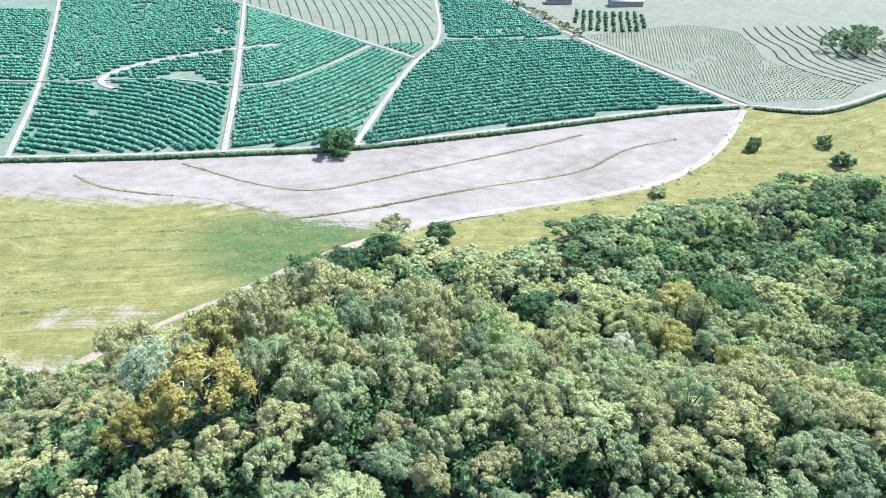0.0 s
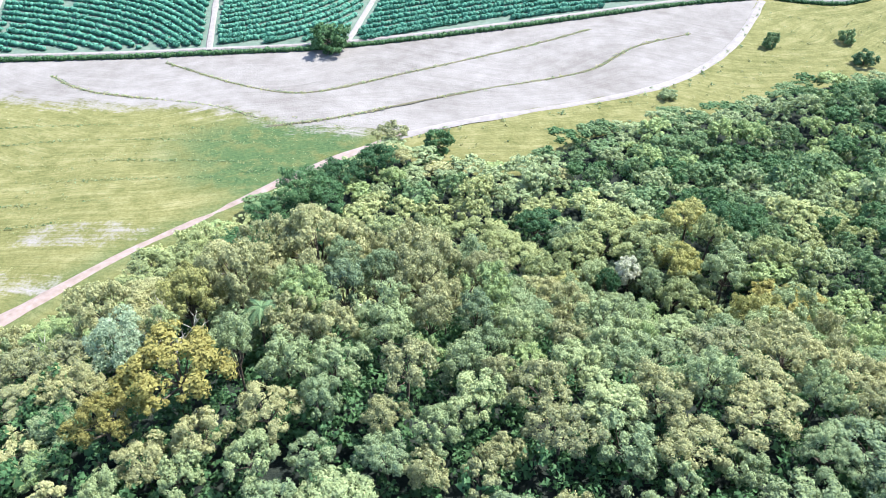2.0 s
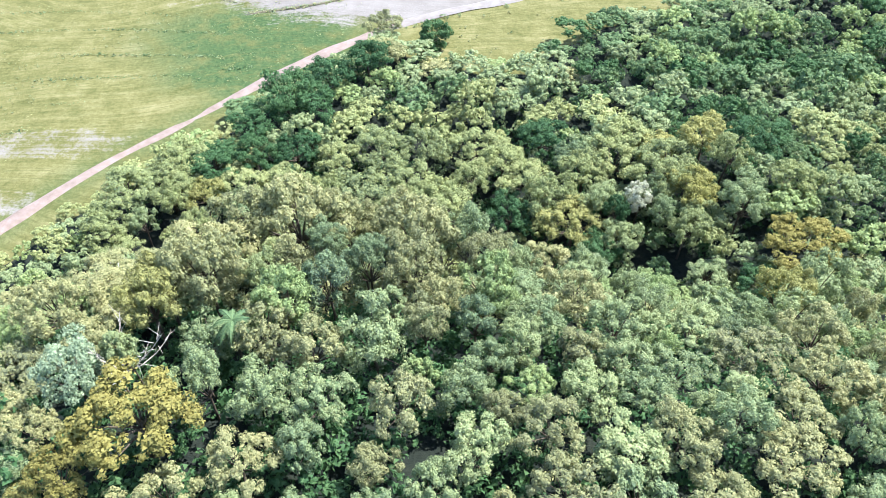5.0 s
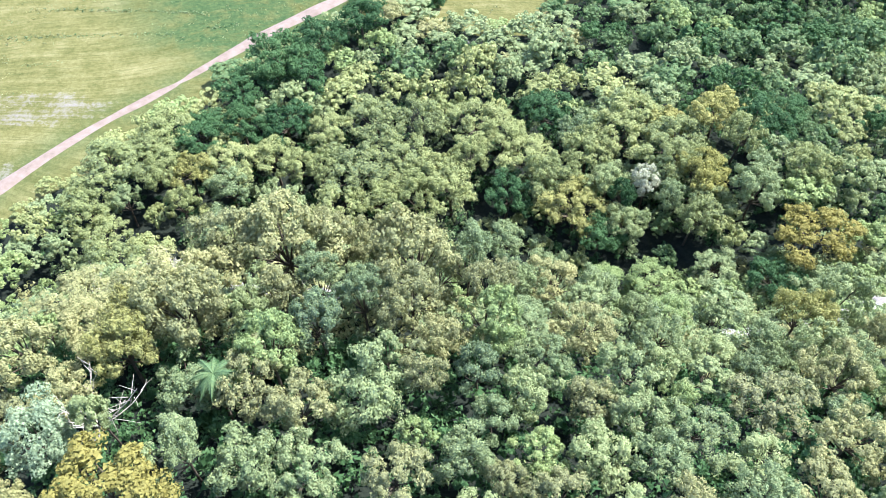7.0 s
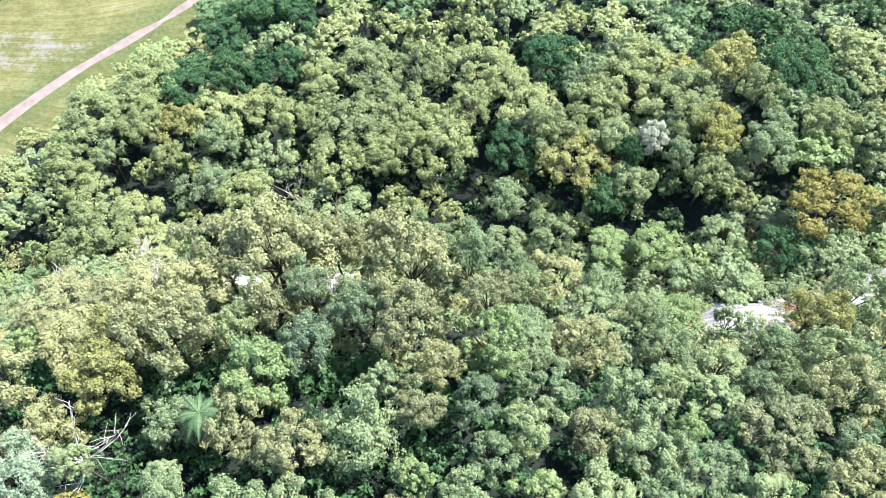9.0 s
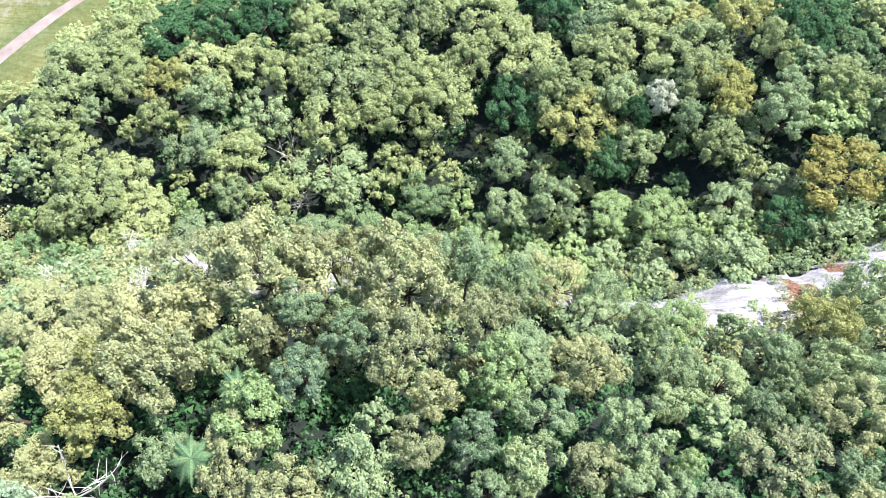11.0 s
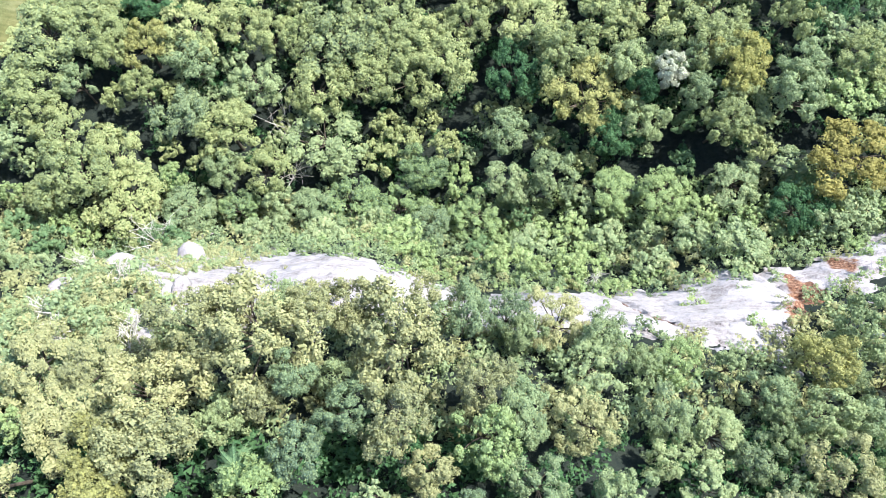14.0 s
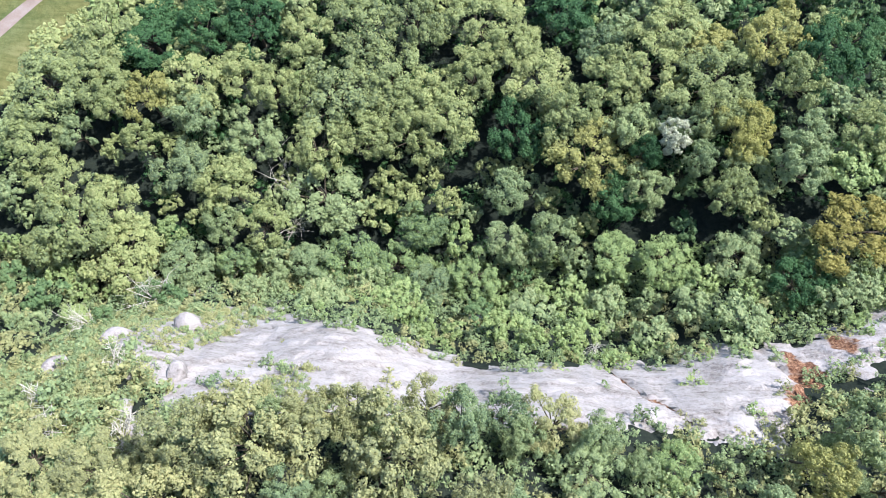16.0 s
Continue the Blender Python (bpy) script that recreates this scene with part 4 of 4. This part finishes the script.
plant_rows("young_rows", [(196, 480), (192, 452), (196, 430), (190, 408), (196, 385), (212, 362)], (7.5, 1.2), 11, [(188, 490), (188, 440), (183, 405), (205, 356), (300, 420), (300, 480)], 1.5, 0.46, YOUNG, "dark", 0, first=0)
plant_rows("orchard_rows", [(86, 480), (112, 470), (150, 478)], (1.5, 8.0), 8, [(92, 462), (128, 466), (142, 520), (84, 532)], 5.0, 1.6, "small dark fruit trees in a loose grid", "dark", 14)


# hedge along the bare field
def hedge_row(name, line, size, step, hue, label):
    mass = Mass()
    for x, y in dense(line, step):
        s = size * rng.uniform(0.8, 1.2)
        leaf_ball(mass, np.array((x + rng.normal(0, 0.2), y + rng.normal(0, 0.2), float(height(x, y)) + s * 0.6)), s, 16, s * 0.35, 0.9, 0.95, 0.6, HUES.index(hue))
    v, f, m = mass.arrays()
    return tagged(new(name, mesh_np(name, v, f, list(LEAF.values()), m)), label, "hedge", kind="stuff")


hedge_row("hedge", [p for p in HEDGE_LINE if p[0] < 142] + [(139, 329.2)], 1.05, 0.7, "dark", "low dark green hedge along the bare field")
hedge_row("hedge", [(147, 328.4)] + [p for p in HEDGE_LINE if p[0] > 146], 0.95, 0.7, "dark", "low dark green hedge beside the pasture")
strip("farm_track", [(x, y + 4.5) for x, y in HEDGE_LINE], 3.2, TRACK, 0.6, "pale bare farm track between orchard blocks")


# terrace banks across the bare field and the pasture
BANKS = []


def bank(line, width, tall, label):
    BANKS.append(line)
    ob = strip("terrace_bank", line, width, TERRACE, tall, label, wander=0.7)
    ob["category"] = "bank"
    return ob


BANK = "low grassy terrace bank across bare soil"
bank([(-103, 266), (-85, 255), (-70, 246), (-52, 239.5), (-38, 243), (-20, 253.4), (10.4, 268.7), (36.6, 282), (60, 296.5)], 1.1, 0.16, BANK)
bank([(-141, 255), (-129, 244.6), (-114, 239.3), (-92, 234.6), (-74.5, 230.4), (-60, 222)], 0.9, 0.13, BANK)
bank([(-56, 216), (-35.5, 221), (-9, 233.8), (13.7, 243), (37.5, 251), (56, 259), (67, 272), (76, 281), (100, 292)], 1.1, 0.16, BANK)
GRASS_LINES = [[(-175, 199), (-135, 202.5), (-119, 207), (-89, 207.6), (-66, 206), (-48, 205)], [(-150, 176), (-119, 182), (-90, 184), (-66, 185), (-50, 189)],
               [(-150, 152), (-112, 160), (-86, 164), (-68, 166)], [(-150, 190), (-112, 194), (-84, 195), (-60, 194)], [(-160, 213), (-120, 217), (-92, 217), (-70, 214)], [(-140, 167), (-110, 171), (-82, 174)]]

# tussocks in the pasture
tufts = []
for _ in range(2400):
    x, y = rng.uniform(-150, 190), rng.uniform(110, 330)
    if in_forest(x, y) or y > float(np.interp(x, *np.array(HEDGE_LINE).T)) - 3 or distance(ROAD_LINE, np.array([x]), np.array([y]))[0] < 3:
        continue
    if float(np.interp(x, *np.array(SOIL_SOUTH).T)) - 4 < y and x < 139:
        continue
    if x < -5 and rng.uniform() < 0.8:
        continue
    s = rng.uniform(0.25, 0.6) * (0.6 if x < -5 else 1) * (1.7 if rng.uniform() < 0.1 else 1)
    tufts.append(("tuft", "olive" if rng.uniform() < 0.75 else "green", x, y, s, rng.uniform(0.6, 1.0), -0.1))
for t in np.linspace(0, 1, 160):
    x = -12 + 150 * t
    y = float(np.interp(x, *np.array(SOIL_SOUTH).T))
    if rng.uniform() < 0.35:
        tufts.append(("scrub", "green", x + rng.normal(0, 1.5), y - 5 + rng.normal(0, 1.2), rng.uniform(0.4, 0.9), 0.9, -0.1))
for _ in range(3800):
    x, y = rng.uniform(-150, -20), rng.uniform(130, 226)
    if not in_forest(x, y) and distance(ROAD_LINE, np.array([x]), np.array([y]))[0] > 3 and wave(x * 0.25, y * 1.8, 0.12, 7.0) > 0.02:
        tufts.append(("tuft", "olive" if rng.uniform() < 0.45 else "green", x, y, rng.uniform(0.13, 0.34), 0.6, -0.03))
for ln in BANKS:
    for x, y in dense(ln, 0.33):
        if wave(x, y, 0.08, 4.4) > -0.35:
            tufts.append(("tuft", "olive" if rng.uniform() < 0.6 else "green", x + rng.normal(0, 0.4), y + rng.normal(0, 0.4), rng.uniform(0.25, 0.70), 0.6, 0.0))
for ln in GRASS_LINES:
    for x, y in dense(ln, 0.5):
        if wave(x, y, 0.09, 4.4) > -0.22:
            tufts.append(("tuft", "dark" if rng.uniform() < 0.35 else "green", x + rng.normal(0, 0.3), y + rng.normal(0, 0.35), rng.uniform(0.2, 0.48), 0.6, -0.03))
thicket("tussocks", tufts, "scattered grass tussocks and low scrub in pasture", "tussock")

# scrub on and round the rock
for x, y, s, hue in [(-17.5, 85.0, 1.3, "green"), (-27, 88.5, 1.1, "green"), (9.0, 81.6, 1.6, "green"), (25.0, 79.4, 1.5, "grey"), (35.0, 84.4, 1.3, "bright"), (22.5, 83.2, 0.8, "bright"),
                     (41.5, 86.0, 0.9, "green"), (44.0, 83.0, 1.2, "olive"), (38.5, 80.2, 1.1, "bright"), (-4.0, 83.0, 1.0, "olive"), (-9.0, 81.0, 1.2, "olive"), (-22.5, 82.0, 1.4, "green"), (-31.0, 86.5, 1.0, "olive"),
                     (-12.5, 80.2, 1.1, "olive"), (15.0, 80.0, 1.0, "olive"), (2.5, 81.0, 1.3, "bright"), (30.5, 79.0, 1.0, "olive"), (47.0, 87.5, 1.0, "green"), (-36.5, 88.5, 1.3, "olive"), (-24.5, 79.2, 1.3, "green")]:
    plant("bush", hue, x, y, s * 0.75, rng.uniform(0.8, 1.1), 0.2, "bush", {"green": "dark green", "bright": "bright green", "olive": "yellow-green", "grey": "grey-green"}[hue] + " bush growing on the pale rock", "rock bushes")
mat_scrub = []
for _ in range(420):
    x, y = rng.uniform(-52, 50), rng.uniform(74, 95)
    k = float(rock_mask(x, y))
    if k < -2 or (k > 0.8 and rng.uniform() < (0.45 if x < -18 else 0.86)) or wave(x, y, 0.2, 5.5) < -0.05:
        continue
    mat_scrub.append(("scrub", "olive" if rng.uniform() < 0.55 else "green" if rng.uniform() < 0.7 else "grey", x, y, rng.uniform(0.45, 1.2), rng.uniform(0.7, 1.2), 0.2))
for _ in range(2100):
    x, y = rng.uniform(-54, -12), rng.uniform(72, 95)
    if (float(rock_mask(x, y)) > -1 or x < -22) and wave(x, y, 0.16, 1.5) > -0.42 + 0.046 * max(0, x + 30):
        mat_scrub.append(("bush", "olive" if rng.uniform() < 0.6 else "green" if rng.uniform() < 0.6 else "grey", x, y, rng.uniform(0.30, 0.68), rng.uniform(0.7, 1.0), 0.4))
thicket("scrub", mat_scrub, "low yellow-green scrub in the rock's cracks", "scrub")


# boulders
def boulder(x, y, s, flatness=0.7, dz=0.0):
    v, f = ICO3
    cuts = rng.standard_normal((11, 3))
    cuts /= np.linalg.norm(cuts, axis=1)[:, None]
    reach = (rng.uniform(0.6, 1.0, 11)[None] / np.maximum(v @ cuts.T, 0.05)).min(1)
    o = rng.uniform(0, 50)
    d = np.minimum(reach, 1.25) * np.array([1 + 0.10 * noise.fractal(Vector(p) * 2.5 + Vector((o, o, 0)), 1.0, 2.0, 4) for p in v])
    v = v * d[:, None] * (s, s * 0.85, s * flatness)
    me = mesh_np("boulder", v, f, [ROCK])
    me.color_attributes.new("zone", "FLOAT_COLOR", "POINT").data.foreach_set("color", [0.0] * (4 * len(v)))
    ob = new("boulder", me)
    ob.matrix_basis = pose(x, y, float(height(x, y)) + dz, rng.uniform(-15, 15), rng.uniform(-15, 15), rng.uniform(0, 360))
    return tagged(ob, "pale weathered boulder among scrub on the slope", "boulder", "rock boulders")


for x, y, s, fl, dz in [(-31.4, 89.8, 2.1, 1.0, 1.0), (-41.5, 83.4, 1.9, 0.7, 0.8), (-37.2, 87.6, 1.9, 0.65, 0.8), (-34.0, 79.0, 1.1, 0.6, 0.4), (-26.8, 83.0, 1.6, 0.8, 0.6), (-33.0, 74.5, 1.0, 0.7, 0.9),
                        (-30.2, 79.8, 1.2, 0.6, 0.6), (6.5, 181.5, 1.8, 0.6, 0.3), (4.5, 179.5, 1.3, 0.7, 0.3), (58.5, 88.5, 1.5, 0.55, 0.3)]:
    boulder(x, y, s, fl, dz)


# bare dead trees
def dead_tree(x, y, tall, lean, label="bare dead tree with pale twisted branches"):
    top = new("dead_tree")
    fork = np.array((lean[0], lean[1], tall * 0.35))
    pieces = [("trunk", Mass())]
    limb(pieces[0][1], (0, 0, -0.8), fork, 0.11, 0.075, 6, 0.2)
    for _ in range(10):
        a, mass = rng.uniform(0, 6.28), Mass()
        end = fork + np.array((math.cos(a), math.sin(a), 0)) * tall * rng.uniform(0.2, 0.5) + (lean[0], lean[1], tall * rng.uniform(0.15, 0.6))
        limb(mass, fork, end, 0.06, 0.03, 5, rng.uniform(-0.5, 0.5))
        for _ in range(8):
            st = fork + (end - fork) * rng.uniform(0.4, 1.0)
            limb(mass, st, st + rng.normal(0, tall * 0.13, 3) + (0, 0, tall * 0.08), 0.03, 0.010, 4, rng.uniform(-0.2, 0.2), 3)
        pieces.append(("branch", mass))
    for nm, mass in pieces:
        v, f, _ = mass.arrays()
        new(nm, mesh_np(nm, v, f, [DEAD])).parent = top
    top.matrix_basis = pose(x, y, float(height(x, y)))
    return tagged(top, label, "dead tree", "dead trees")


for x, y, tall, lean in [(-43.5, 96.5, 9.0, (0.5, 0.3)), (-50.0, 92.0, 6.5, (-0.8, 0.3)), (-27.5, 58.0, 7.6, (0.8, 0.2)), (-29.0, 76.5, 5.0, (0.6, 0.4)), (23.5, 89.5, 6.5, (-0.5, -0.5)), (-38.5, 62.0, 6.5, (-0.8, 0.0)), (-37.0, 77.5, 4.0, (0.4, 0.2)), (-45.0, 84.5, 3.6, (0.4, 0.3)), (-39.0, 80.5, 3.2, (-0.4, 0.2)), (-33.5, 84.0, 3.4, (0.3, 0.5)), (-47.5, 88.0, 3.8, (0.5, -0.2)), (-24.5, 118.0, 9.5, (0.6, 0.5)), (-24.0, 110.5, 8.0, (0.4, 0.6))]:
    dead_tree(x, y, tall, lean)


# palms
def palm(x, y, tall, size):
    top = new("palm_tree")
    wood = Mass()
    limb(wood, (0, 0, -0.5), (0.3, 0.1, tall), 0.17, 0.11, 8, 0.2, 6)
    v, f, _ = wood.arrays()
    new("trunk", mesh_np("trunk", v, f, [BARK])).parent = top
    for k in range(15):
        a, lift = k * 2.399963, 1.1 - 1.5 * k / 15
        frond = Mass()
        prev = np.array((0.3, 0.1, tall))
        for j in range(9):
            t = (j + 1) / 9
            here = np.array((0.3, 0.1, tall)) + size * np.array((math.cos(a) * t * 0.95, math.sin(a) * t * 0.95, lift * t * 0.6 - 0.75 * t * t))
            limb(frond, prev, here, 0.035, 0.03, 3, 0, 2)
            side = np.array((-math.sin(a), math.cos(a), 0))
            for sgn in (-1, 1):
                for o in (0.0, 0.33, 0.66):
                    q = prev + (here - prev) * o
                    tip = q + side * sgn * size * 0.19 * math.sin(math.pi * min(0.95, t * 0.85 + 0.12)) + (here - prev) * 0.9 - np.array((0, 0, size * 0.07))
                    frond.add(np.array([q - (here - prev) * 0.22, q + (here - prev) * 0.22, tip]), np.array([[0, 1, 2]]))
            prev = here
        v, f, _ = frond.arrays()
        new("frond", mesh_np("frond", v, f, [LEAF["teal"]])).parent = top
    top.matrix_basis = pose(x, y, float(height(x, y)))
    return tagged(top, "slender palm with arching feathery green fronds", "palm", "palms")


palm(-17.3, 60.5, 8.2, 2.1)
palm(-15.0, 66.0, 8.8, 2.0)


# farm sheds far across the fields
def shed_material(name, a, b):
    m_, n, l, bs = material(name, 0.6)
    l.new(ramp(n, l, tex_noise(n, l, 0.8, 4.0, 0.6, position(n)), [(0.35, a), (0.65, b)]), bs.inputs["Base Color"])
    return m_


SHED_WALL, SHED_ROOF = shed_material("shed_wall", (0.16, 0.16, 0.15), (0.22, 0.21, 0.2)), shed_material("shed_roof", (0.15, 0.16, 0.16), (0.21, 0.215, 0.215))


def shed(x, y, length, depth, turn):
    top = new("farm_shed")
    bm = bmesh.new()
    bmesh.ops.create_cube(bm, size=1, matrix=Matrix.LocRotScale((0, 0, 1.6), None, (length, depth, 3.4)))
    me = bpy.data.meshes.new("wall")
    bm.to_mesh(me)
    bm.free()
    me.materials.append(SHED_WALL)
    new("wall", me).parent = top
    L, D = length / 2 + 0.6, depth / 2 + 0.6
    prof = [(-D, 3.2), (0, 4.9), (D, 3.2), (D, 3.4), (0, 5.1), (-D, 3.4)]
    v = np.array([(sx * L, py, pz) for sx in (-1, 1) for py, pz in prof])
    f = []
    for i in range(6):
        j = (i + 1) % 6
        f += [(i, j, j + 6), (i, j + 6, i + 6)]
    f += [(0, 4, 1), (0, 5, 4), (1, 4, 2), (2, 4, 3), (6, 7, 10), (6, 10, 11), (7, 8, 10), (8, 9, 10)]
    new("roof", mesh_np("roof", v, np.array(f), [SHED_ROOF])).parent = top
    top.matrix_basis = pose(x, y, float(height(x, y)) + 0.3, 0, 0, turn)
    return tagged(top, "long low farm shed with a pale metal roof", "shed", "farm sheds")


shed(86, 556, 18, 8, 3)
shed(134, 548, 24, 8, 5)

# rows of trees at the far field's corner and beside the young crop
belt = []
for t in np.linspace(0, 1, 18):
    belt.append(("distant", "dark" if rng.uniform() < 0.5 else "teal", 52 + 34 * t + rng.normal(0, 1.2), 548 - 88 * t + rng.normal(0, 2), rng.uniform(0.45, 0.75), 0.7, 0))
for _ in range(26):
    a, r = rng.uniform(0, 6.28), rng.uniform(0, 1) ** 0.5
    belt.append(("distant", "dark" if rng.uniform() < 0.4 else "teal", 254 + 30 * r * math.cos(a), 428 + 24 * r * math.sin(a), rng.uniform(0.8, 1.2), 0.9, 0))
thicket("tree_belt", belt, "dark trees in a belt beside the fields", "tree belt")
